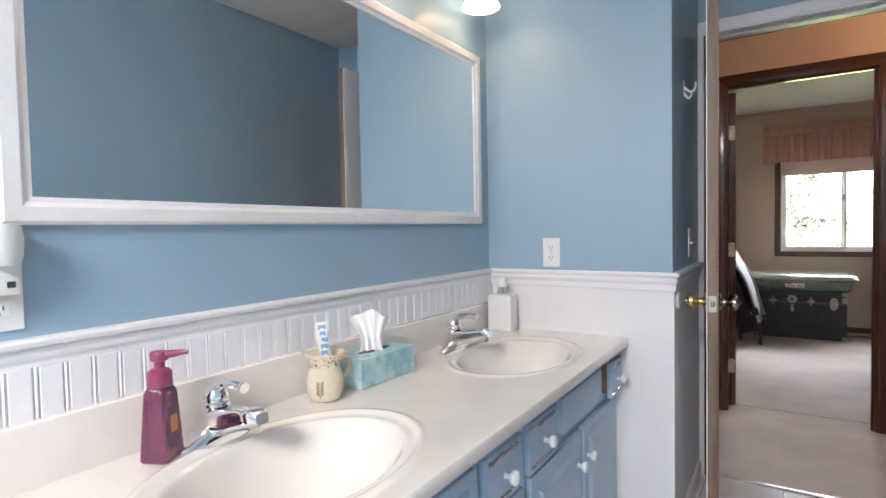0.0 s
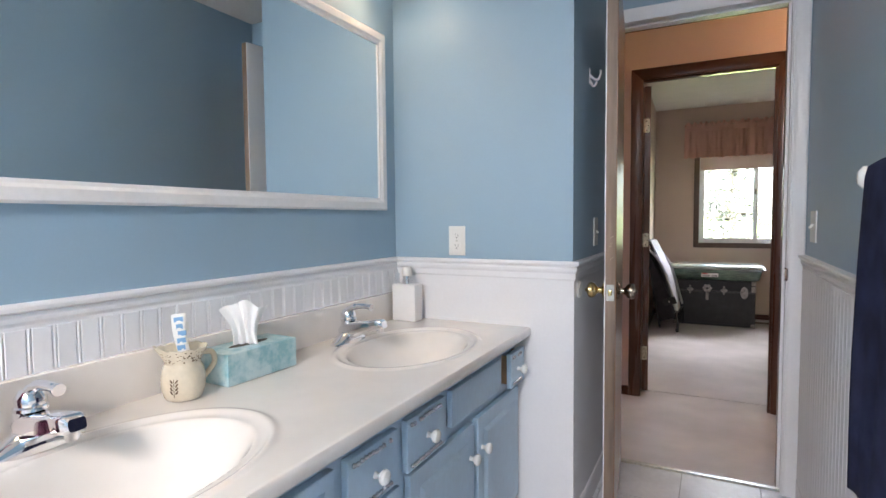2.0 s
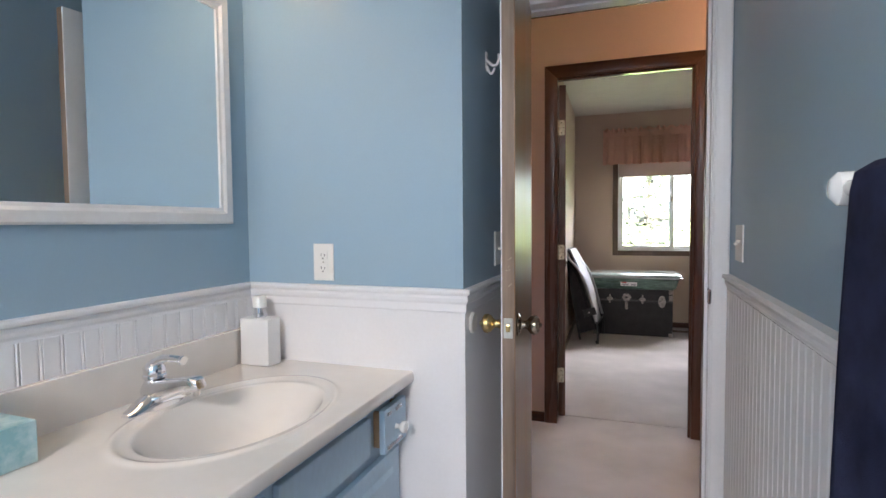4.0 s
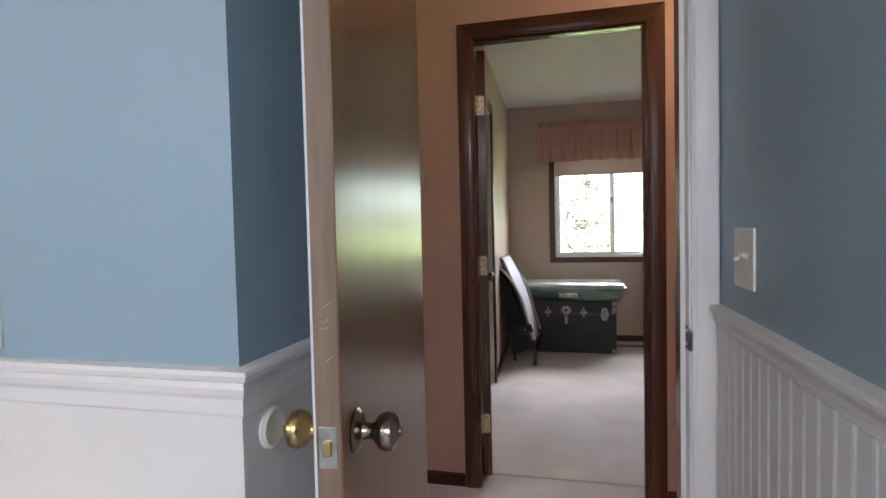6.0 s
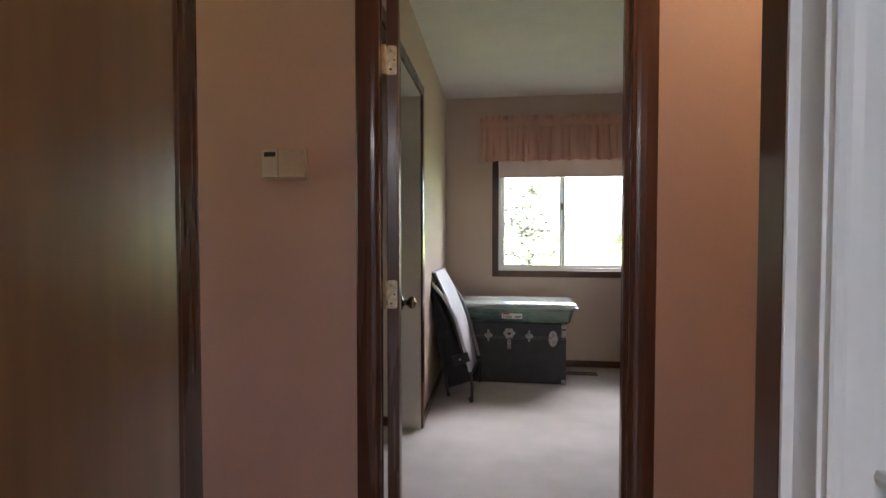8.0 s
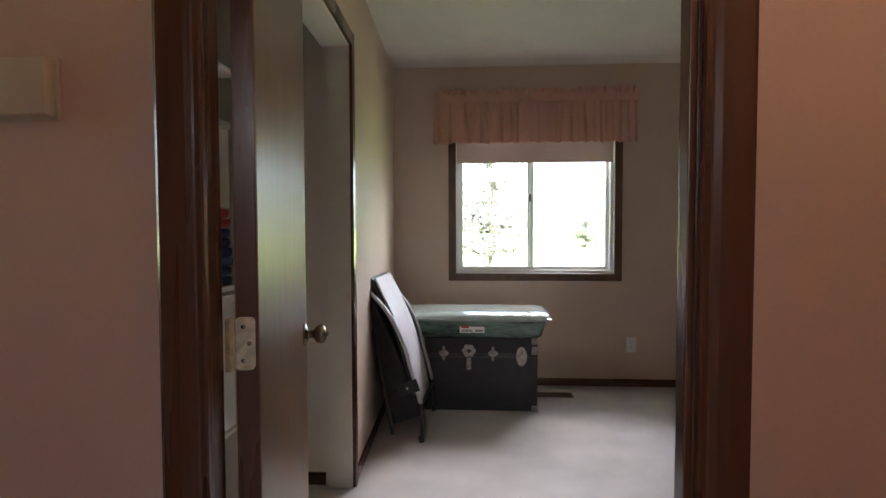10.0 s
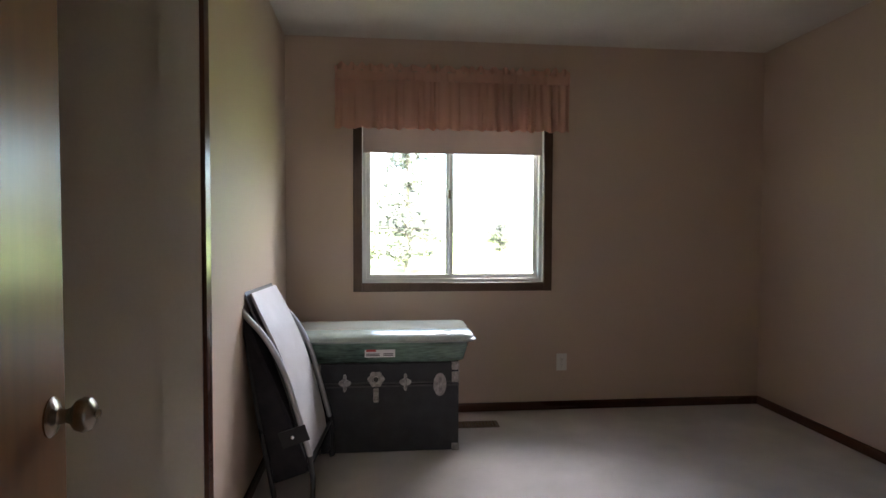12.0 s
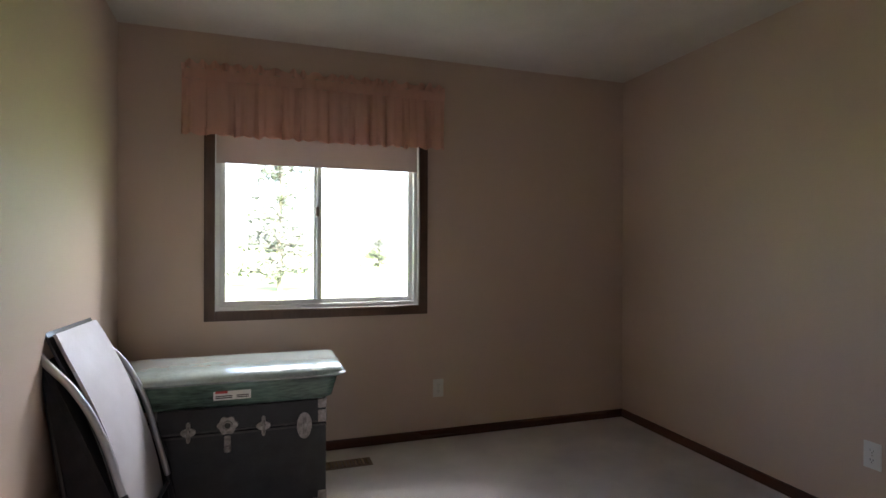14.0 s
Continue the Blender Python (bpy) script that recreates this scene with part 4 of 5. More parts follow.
tissue_box()
SATIN = material("satin_white_ceramic", (0.78, 0.78, 0.79), 0.35, vary=0.02, bump=0)


def soap_dispenser():
    t = thing("soap_dispenser", "square white soap dispenser with a chrome collar", "soap dispenser", pose(0.098, 1.955, VZ + 0.001))
    part("body", B(-0.052, 0.052, -0.030, 0.030, 0, 0.145, 0.005), SATIN, t, smooth=True)
    part("collar", lathe([(0.020, 0.145), (0.020, 0.158), (0.017, 0.160), (0.016, 0.176), (0, 0.176)], 24), CHROME, t, smooth=True)
    part("pump_cap", lathe([(0.019, 0.176), (0.021, 0.178), (0.020, 0.205), (0.016, 0.212), (0, 0.213)], 24), PLASTIC, t, smooth=True)
    return t


soap_dispenser()

# ---- bathroom: vanity lights ----
OPAL = material("opal_glass_shade", (1.0, 0.82, 0.60), 0.3, vary=0.0, bump=0, emit=0.38)


def vanity_light(y, label):
    t = thing("vanity_light", label, "wall light", pose(0, y, 2.10), group="vanity lights")
    part("back_plate", lathe([(0, 0), (0.055, 0), (0.056, 0.006), (0.045, 0.014), (0.030, 0.018), (0.018, 0.030), (0, 0.034)], 32), BRASS, t, smooth=True, m=pose(0, 0, -0.035, 0, 90, 0))
    for s in (-1, 1):
        part("arm", tube(spline([(0.02, 0, -0.02), (0.05, s * 0.06, 0.02), (0.09, s * 0.15, 0.045), (0.11, s * 0.20, 0.03), (0.115, s * 0.21, 0.0)]), 0.007, 12), BRASS, t, smooth=True)
        part("shade", lathe([(0.022, 0.0), (0.026, -0.012), (0.040, -0.045), (0.052, -0.075), (0.072, -0.108), (0.069, -0.109), (0.048, -0.075), (0.036, -0.045), (0.02, -0.01)], 36, False),
             OPAL, t, "glowing opal glass bell shade", True, pose(0.115, s * 0.21, 0.0))
        part("holder", lathe([(0, 0.012), (0.02, 0.012), (0.026, 0.0), (0.025, -0.012)], 24, False), BRASS, t, smooth=True, m=pose(0.115, s * 0.21, 0.004))
    return t


for y in (0.66, 1.57):
    vanity_light(y, "brass two-arm vanity light with opal bell shades")
    for s in (-1, 1):
        lamp("vanity_bulb", "POINT", pose(0.115, y + s * 0.21, 2.0), BULB, (1.0, 0.66, 0.40), radius=0.03)

# ---- hall ----
DARKBASE = [(0, 0), (0.012, 0), (0.012, 0.045), (0.009, 0.055), (0, 0.058)]
for name, x0, x1 in (("baseboard_hall_left", -2.6, EX0 - 0.061), ("baseboard_hall_right", EX1 + 0.077, XE)):
    lay(name, rail(DARKBASE, x1 - x0), TRIMFLAT, "dark brown wooden baseboard in the hall", m=along(x1, YH0, 180))


def thermostat():
    t = thing("thermostat", "beige wall thermostat with a small dark display", "thermostat", pose(0.475, YH0, 1.41, 0, 0, -90))
    part("wall_plate", B(0, 0.006, -0.070, 0.070, -0.046, 0.046, 0.002), IVORY, t)
    part("housing", B(0.006, 0.028, -0.067, 0.067, -0.043, 0.043, 0.006), IVORY, t, smooth=True)
    part("display", B(0.0275, 0.0288, -0.058, -0.022, 0.020, 0.034), SLOT, t, "dark display window")
    part("seam", B(0.0275, 0.0284, -0.015, -0.0135, -0.043, 0.043), SLOT, t)
    return t


IVORY = material("aged_ivory_plastic", (0.62, 0.52, 0.42), 0.4, vary=0.05, bump=0)
thermostat()


def ceiling_lamp():
    t = thing("ceiling_lamp", "glowing round glass ceiling lamp in the hall", "ceiling lamp", pose(1.95, 3.26, H))
    part("canopy", lathe([(0, 0), (0.10, 0), (0.10, -0.02), (0.06, -0.03), (0, -0.03)], 32), BRASS, t, smooth=True)
    part("bowl", lathe([(0.15, -0.03), (0.145, -0.06), (0.11, -0.10), (0.05, -0.118), (0, -0.12)], 36, False), OPAL, t, "warm opal glass bowl", True)


ceiling_lamp()
lamp("hall_bulb", "POINT", pose(1.95, 3.26, H - 0.17), HALL, (1.0, 0.70, 0.37), radius=0.08)

# ---- bedroom: closet ----
t = thing("trim_closet_jamb", "cream painted closet jamb", "jamb", kind="structure")
bm = bmesh.new()
prism(bm, [(LEFT(CY1) + 0.002, CY1 - 0.016), (LEFT(CY1) + 0.002, CY1), (LEFT(CY1) - 0.122, CY1), (LEFT(CY1) - 0.122, CY1 - 0.016)], 0, CZ)
part("jamb_board", bm, CLOSETWHITE, t)
bm = bmesh.new()
prism(bm, [(LEFT(CY0) + 0.002, CY0), (LEFT(CY1) + 0.002, CY1 - 0.016), (LEFT(CY1) - 0.122, CY1 - 0.016), (LEFT(CY0) - 0.122, CY0)], CZ - 0.016, CZ)
part("jamb_head", bm, CLOSETWHITE, t)
t = thing("trim_closet_casing", "thin dark brown wooden casing round the closet", "casing", kind="structure")
bm = bmesh.new()
prism(bm, [(LEFT(CY1), CY1 - 0.01), (LEFT(CY1) + 0.016, CY1 - 0.008), (LEFT(CY1) + 0.018, CY1 + 0.03), (LEFT(CY1) + 0.008, CY1 + 0.05), (LEFT(CY1) - 0.004, CY1 + 0.052)], 0, CZ + 0.05)
part("casing_board", bm, TRIMWOOD, t)
bm = bmesh.new()
prism(bm, [(LEFT(CY0), CY0 - 0.04), (LEFT(CY0) + 0.016, CY0 - 0.04), (LEFT(CY1) + 0.016, CY1 - 0.009), (LEFT(CY1), CY1 - 0.009)], CZ - 0.008, CZ + 0.05)
part("casing_head", bm, TRIMFLAT, t)
lay("baseboard_closet", B(-0.08, LEFT(CY1) - 0.125, CY1 + 0.006, CY1 + 0.0195, 0, 0.06, 0.002), TRIMFLAT, "dark brown baseboard in the closet")


def closet_shelf():
    t = thing("closet_shelving", "white closet shelves holding boxes and folded things", "shelf")
    for z in (0.44, 0.985, 1.80):
        part("shelf_board", B(-0.078, 0.25, 4.42, 4.98, z - 0.018, z, 0.002), CLOSETWHITE, t)
    part("side_panel", B(-0.078, 0.25, 4.982, 5.0, 0, 1.82, 0.002), CLOSETWHITE, t)
    part("side_panel", B(-0.078, 0.25, 4.40, 4.418, 0, 1.82, 0.002), CLOSETWHITE, t)
    return t


closet_shelf()
RED = material("red_striped_cloth", (0.40, 0.07, 0.05), 0.9, vary=0.3, scale=30, stretch=(1, 1, 8))
NAVY2 = material("blue_cloth", (0.04, 0.07, 0.16), 0.9, vary=0.3, scale=30)
CARD = material("plain_grey_card", (0.50, 0.46, 0.42), 0.7, vary=0.06)


def folded(name, x0, x1, y0, y1, z, layers, mat, label):
    t = thing(name, label, "folded cloth")
    for k in range(layers):
        e = random.uniform(0, 0.012)
        part("fold", B(x0 + e, x1 - e, y0 + e, y1 - e, z + 0.001 + k * 0.036, z + 0.036 + k * 0.036, 0.012), mat, t, smooth=True)


def lidded_box(x0, x1, y0, y1, z0, z1, mat, label):
    t = thing("storage_box", label, "box")
    part("box_body", B(x0, x1, y0, y1, z0 + 0.001, z1 - 0.03, 0.004), mat, t)
    part("box_lid", B(x0 - 0.005, x1 + 0.005, y0 - 0.005, y1 + 0.005, z1 - 0.029, z1, 0.004), mat, t)


folded("folded_blanket", -0.06, 0.245, 4.46, 4.94, 0.985, 6, NAVY2, "stack of folded blue blankets on a closet shelf")
folded("folded_towels", -0.06, 0.245, 4.46, 4.94, 1.203, 2, RED, "folded red striped towels on top of the blankets")
lidded_box(-0.05, 0.24, 4.48, 4.92, 1.277, 1.60, CARD, "grey cardboard box on the folded towels")
lidded_box(-0.05, 0.24, 4.46, 4.94, 0.44, 0.95, PLASTIC, "white lidded storage box on a closet shelf")

# ---- bedroom: baseboards ----
lay("baseboard_window", rail(DARKBASE, XE - LEFT(YW)), TRIMFLAT, "dark brown wooden baseboard under the window", m=along(XE, YW, 180))
lay("baseboard_right_wall", rail(DARKBASE, YW - YH1 - 0.013), TRIMFLAT, "dark brown wooden baseboard", m=along(XE, YH1, 90))
ang = math.degrees(math.atan2(YW - CY1, LEFT(YW) - LEFT(CY1)))
lay("baseboard_left_wall", rail(DARKBASE, math.hypot(YW - CY1, LEFT(YW) - LEFT(CY1)) - 0.07), TRIMFLAT, "dark brown wooden baseboard", m=pose(LEFT(YW), YW, 0, 0, 0, ang + 180))
lay("baseboard_door_wall", rail(DARKBASE, XE - EX1 - 0.07), TRIMFLAT, "dark brown wooden baseboard", m=along(EX1 + 0.066, YH1, 0))

# ---- bedroom: window ----
WINTRIM = material("brown_window_trim", (0.13, 0.075, 0.05), 0.4, vary=0.15, scale=9, stretch=(1, 1, 0.2))
VINYLWHITE = material("white_window_vinyl", (0.80, 0.80, 0.79), 0.35, vary=0.02, bump=0)


def window():
    t = thing("window_bedroom", "sliding window with white sashes in a dark wooden frame", "window", kind="structure")
    w, o = 0.056, 0.006
    x0, x1, z0, z1 = WX0 + o, WX1 - o, WZ0 + o, WZ1 - o
    frame_parts = ((x0 - w, x0, z0 - w, z1 + w), (x1, x1 + w, z0 - w, z1 + w), (x0, x1, z0 - w, z0), (x0, x1, z1, z1 + w))
    for a, b, c, d in frame_parts:
        part("window_trim", B(a, b, YW - 0.018, YW - 0.0005, c, d, 0.004), WINTRIM, t, "dark brown wooden trim")
    # inner liner
    for a, b, c, d in ((WX0, WX0 + 0.008, WZ0, WZ1), (WX1 - 0.008, WX1, WZ0, WZ1), (WX0 + 0.008, WX1 - 0.008, WZ0, WZ0 + 0.008), (WX0 + 0.008, WX1 - 0.008, WZ1 - 0.008, WZ1)):
        part("liner", B(a, b, YW + 0.001, YW1, c, d), VINYLWHITE, t)
    X0, X1, Z0, Z1 = WX0 + 0.008, WX1 - 0.008, WZ0 + 0.008, WZ1 - 0.008
    for a, b, c, d in ((X0, X0 + 0.022, Z0, Z1), (X1 - 0.022, X1, Z0, Z1), (X0 + 0.022, X1 - 0.022, Z0, Z0 + 0.022), (X0 + 0.022, X1 - 0.022, Z1 - 0.022, Z1)):
        part("window_frame", B(a, b, YW + 0.02, YW + 0.10, c, d, 0.002), VINYLWHITE, t)
    mid = 1.584

    def sash(a, b, y):
        s = part("sash", B(a, b, y, y + 0.03, Z0 + 0.023, Z0 + 0.049, 0.003), VINYLWHITE, t)
        for p, q, r, u in ((a, a + 0.026, Z0 + 0.049, Z1 - 0.049), (b - 0.026, b, Z0 + 0.049, Z1 - 0.049), (a, b, Z1 - 0.049, Z1 - 0.023)):
            part("sash_rail", B(p, q, y, y + 0.03, r, u, 0.003), VINYLWHITE, s)
        g = part("pane", B(a + 0.022, b - 0.022, y + 0.012, y + 0.018, Z0 + 0.045, Z1 - 0.045), GLASS, s, "clear window glass")
        g.visible_shadow = False
        return s

    s = sash(X0 + 0.023, mid + 0.022, YW + 0.03)
    part("latch", B(mid - 0.012, mid + 0.004, YW + 0.018, YW + 0.03, 1.40, 1.46, 0.003), NICKEL, s, "dark sash latch")
    sash(mid - 0.022, X1 - 0.023, YW + 0.064)
    return t


window()


def cloth_material(name, colour, through_it=0.35, scale=30):
    mat = material(name, colour, 0.9, vary=0.05, scale=7, grain=500, stretch=(1, 1, 0.3), bump=0.1, spec=0.1)
    nt = mat.node_tree
    tr, mx = nt.nodes.new("ShaderNodeBsdfTranslucent"), nt.nodes.new("ShaderNodeMixShader")
    tr.inputs["Color"].default_value = (*colour, 1)
    mx.inputs["Fac"].default_value = through_it
    nt.links.new(nt.nodes["Principled BSDF"].outputs[0], mx.inputs[1])
    nt.links.new(tr.outputs[0], mx.inputs[2])
    nt.links.new(mx.outputs[0], nt.nodes["Material Output"].inputs["Surface"])
    return mat


PINK = cloth_material("dusty_pink_sheer", (0.78, 0.50, 0.41), 0.52)
SHADECLOTH = cloth_material("pale_pink_shade", (0.60, 0.50, 0.46), 0.15)

t = thing("roller_shade", "pale pink roller shade pulled partly down", "shade")
part("shade_cloth", B(1.024, 2.19, YW + 0.004, YW + 0.006, 1.70, 1.96), SHADECLOTH, t)
part("hem_bar", B(1.024, 2.19, YW + 0.001, YW + 0.010, 1.690, 1.703, 0.002), SHADECLOTH, t)
part("roller", tube([(1.021, YW + 0.012, 1.952), (2.197, YW + 0.012, 1.952)], 0.014, 16), PLASTIC, t, smooth=True)


def valance():
    t = thing("window_valance", "gathered dusty pink valance over the window", "curtain")
    x0, x1 = 0.855, 2.352
    n = 460

    def sheet(name, z_top, z_bot, rows, amp0, amp1, base, seed, wavy, label=""):
        bm = bmesh.new()
        g = []
        for i in range(n + 1):
            u = i / n
            x = x0 + (x1 - x0) * u
            ph = u * 150 + 6.0 * noise.noise(Vector((u * 9, seed, 0)))
            fold = 1 - 2 * abs(math.sin(ph * 0.25 + 1.6 * noise.noise(Vector((u * 5, seed + 3, 0))))) ** 0.45
            row = []
            for k in range(rows + 1):
                v = k / rows
                amp = amp0 + (amp1 - amp0) * v
                y = base + amp * (0.85 * fold * (0.35 + 0.65 * v) + 0.35 * math.sin(ph * 1.13 + 1.1) * (1 - 0.6 * v)) - 0.014 * v * noise.noise(Vector((u * 9, v * 2, seed)))
                z = z_top + (z_bot - z_top) * v + wavy * (math.sin(ph * 0.9) + 0.8 * noise.noise(Vector((u * 60, seed, v * 3)))) * (1 if k in (0, rows) else 0.15)
                row.append(bm.verts.new((x + 0.004 * math.sin(ph * 0.9 + 2 * v) * v, y, z)))
            g.append(row)
        for i in range(n):
            for k in range(rows):
                bm.faces.new((g[i][k], g[i + 1][k], g[i + 1][k + 1], g[i][k + 1]))
        return part(name, bm, PINK, t, label, True)

    sheet("skirt", 2.135, 1.832, 12, 0.010, 0.034, YW - 0.060, 1.3, 0.004)
    sheet("rod_pocket", 2.185, 2.130, 3, 0.004, 0.005, YW - 0.070, 5.1, 0.0)
    sheet("header_ruffle", 2.222, 2.180, 4, 0.030, 0.006, YW - 0.068, 8.7, 0.012)
    sheet("hem_band", 1.862, 1.828, 3, 0.031, 0.035, YW - 0.064, 1.3, 0.005)
    part("rod", tube([(x0 + 0.01, YW - 0.002, 2.158), (x0 + 0.01, YW - 0.056, 2.158), (x1 - 0.01, YW - 0.056, 2.158), (x1 - 0.01, YW - 0.002, 2.158)], 0.006, 10), PLASTIC, t)
    return t


valance()

# ---- bedroom: trunk, storage box, chairs ----
BLACKVINYL = material("black_trunk_vinyl", (0.028, 0.027, 0.03), 0.5, vary=0.2, scale=12, grain=260, bump=0.35)
PEWTER = material("dull_trunk_metal", (0.40, 0.36, 0.335), 0.36, metal=0.9, vary=0.25, scale=40, bump=0.15)
GREYBAND = material("dark_grey_binding", (0.07, 0.065, 0.065), 0.5, vary=0.2, scale=20, grain=120, bump=0.2)


def trunk():
    t = thing("footlocker_trunk", "black footlocker trunk with pewter-coloured hardware on the carpet", "trunk", pose(1.182, 6.385, 0))
    W, D, Hh, S = 0.385, 0.44, 0.484, 0.372
    part("trunk_body", B(-W, W, 0.006, D, 0.008, S - 0.002, 0.004), BLACKVINYL, t)
    part("trunk_lid", B(-W, W, 0.006, D, S + 0.002, Hh, 0.006), BLACKVINYL, t)
    part("binding", B(-W - 0.002, W + 0.002, 0.003, D + 0.002, S - 0.014, S - 0.003, 0.002), GREYBAND, t, "dark metal binding strip")
    part("binding", B(-W - 0.002, W + 0.002, 0.003, D + 0.002, S + 0.003, S + 0.013, 0.002), GREYBAND, t, "dark metal binding strip")
    for sx in (-1, 1):
        for z0, z1 in ((0.004, 0.045), (S + 0.004, S + 0.062), (Hh - 0.04, Hh + 0.003)):
            a, b = sorted((sx * (W + 0.003), sx * (W - 0.038)))
            part("corner_cap", B(a, b, 0.001, 0.04, z0, z1, 0.004), PEWTER, t, "dented pewter corner cap")

    def plate(bm, outline, y):
        n = len(outline)
        f = [bm.verts.new((x, y, z)) for x, z in outline]
        b = [bm.verts.new((x * 1.04, 0.006, z)) for x, z in outline]
        bm.faces.new(f)
        for i in range(n):
            bm.faces.new((f[i], f[(i + 1) % n], b[(i + 1) % n], b[i]))
        return bm

    # two ornamental draw bolts, the central lock with hasp, and the oval catch
    for x in (-0.222, 0.098):
        d = part("draw_bolt", plate(bmesh.new(), [(0.025 * (0.70 + 0.30 * math.cos(4 * a)) * math.cos(a) * 1.25, 0.047 * (0.80 + 0.20 * math.cos(4 * a)) * math.sin(a)) for a in [2 * math.pi * i / 48 for i in range(48)]], -0.002), PEWTER, t, "ornate pewter draw bolt", m=pose(x, 0, S + 0.012))
        part("bolt_hook", tube([(0, -0.006, -0.034), (0, -0.012, 0.0), (0, -0.006, 0.030)], 0.0065, 10), PEWTER, d, smooth=True)
        part("bolt_slot", lathe([(0, 0), (0.009, 0), (0.008, 0.002), (0, 0.002)], 16), SLOT, d, m=pose(0, -0.0025, 0.006, 90, 0, 0))
    lk = part("lock_plate", plate(bmesh.new(), [(0.041 * (1 + 0.10 * math.cos(6 * a)) * math.cos(a), 0.040 * (1 + 0.10 * math.cos(6 * a)) * math.sin(a)) for a in [2 * math.pi * i / 32 for i in range(32)]], -0.004), PEWTER, t, "ornate pewter lock plate", m=pose(-0.058, 0, S + 0.030))
    part("lock_ring", lathe([(0.016, 0), (0.024, 0.004), (0.022, 0.009), (0.015, 0.009), (0.014, 0.0)], 24, False), PEWTER, lk, smooth=True, m=pose(0, -0.004, 0, 90, 0, 0))
    part("keyhole", lathe([(0, 0), (0.013, 0), (0.012, 0.002), (0, 0.002)], 18), SLOT, lk, m=pose(0, -0.004, 0, 90, 0, 0))
    part("hasp", B(-0.014, 0.014, -0.006, -0.001, -0.122, -0.046, 0.005), PEWTER, lk)
    part("hasp_boss", lathe([(0, 0.007), (0.012, 0.006), (0.017, 0)], 18), PEWTER, lk, smooth=True, m=pose(0, -0.006, -0.106, 90, 0, 0))
    ov = part("side_catch", plate(bmesh.new(), [(0.034 * math.cos(a), 0.062 * math.sin(a)) for a in [2 * math.pi * i / 28 for i in range(28)]], -0.003), PEWTER, t, "oval pewter catch", m=pose(0.283, 0, S - 0.005))
    part("catch_lever", B(-0.010, 0.010, -0.014, -0.003, -0.045, 0.04, 0.005), PEWTER, ov, smooth=True)
    return t


trunk()
GREENTUB = material("pale_green_clear_plastic", (0.68, 0.77, 0.735), 0.14, vary=0.12, scale=9, bump=0, trans=0.35, coat=0.8, rvary=0.04)
DEEPGREEN = material("deep_green_clear_plastic", (0.24, 0.37, 0.30), 0.12, vary=0.4, scale=7, stretch=(0.35, 1, 2), bump=0, trans=0.3, coat=0.6, rvary=0.04)
PAPER = material("paper_label", (0.8, 0.78, 0.76), 0.6, vary=0.03, bump=0)
INK = material("dark_print", (0.08, 0.06, 0.07), 0.5, bump=0)
REDINK = material("red_print", (0.5, 0.05, 0.05), 0.5, bump=0)


def storage_tub():
    t = thing("storage_tub", "long pale green plastic storage tub resting on the trunk", "storage tub", pose(1.14, 6.60, 0.4875))
    part("tub_body", loft([rounded(0.445, 0.20, 0.04, 0.0), rounded(0.458, 0.210, 0.04, 0.010), rounded(0.488, 0.230, 0.045, 0.118)]), DEEPGREEN, t, "darker green translucent tub", True)
    part("lid_rim", loft([rounded(0.490, 0.232, 0.045, 0.110), rounded(0.512, 0.248, 0.05, 0.114), rounded(0.522, 0.256, 0.05, 0.124), rounded(0.512, 0.249, 0.05, 0.133)]), GREENTUB, t, smooth=True)
    crown = []
    for k in range(9):
        a = radians(90 * k / 8)
        crown.append(rounded(0.510 - 0.035 * (1 - math.cos(a)), 0.247 - 0.12 * (1 - math.cos(a)), 0.05, 0.132 + 0.034 * math.sin(a)))
    part("lid_crown", loft(crown), GREENTUB, t, "glossy pale green domed lid", True)
    m = pose(0.005, -0.2235, 0.060, 80, 0, 0)
    lb = part("label", B(-0.080, 0.080, -0.025, 0.025, -0.001, 0.001), PAPER, t, "white paper label with small print", m=m)
    part("print_bar", B(-0.072, -0.02, 0.004, 0.016, 0.001, 0.0014), REDINK, lb)
    for k in range(4):
        part("print_bar", B(-0.072 + (k > 1) * 0.09, 0.0 + (k > 1) * 0.07, -0.018 + 0.008 * (k % 2), -0.013 + 0.008 * (k % 2), 0.001, 0.0014), INK, lb)
    return t


storage_tub()
BLACKTUBE = material("black_enamel_tube", (0.02, 0.02, 0.022), 0.3, vary=0.1, bump=0.02, coat=0.3)
CHROMETUBE = material("pale_grey_tube", (0.50, 0.50, 0.52), 0.3, metal=0.5, vary=0.05, bump=0.02)
GREYVINYL = material("light_grey_chair_vinyl", (0.52, 0.50, 0.53), 0.45, vary=0.06, scale=10, grain=240, bump=0.2)


BLACKCLOTH = material("black_woven_cloth", (0.034, 0.032, 0.036), 0.8, vary=0.2, scale=14, grain=300, bump=0.3, spec=0.2)


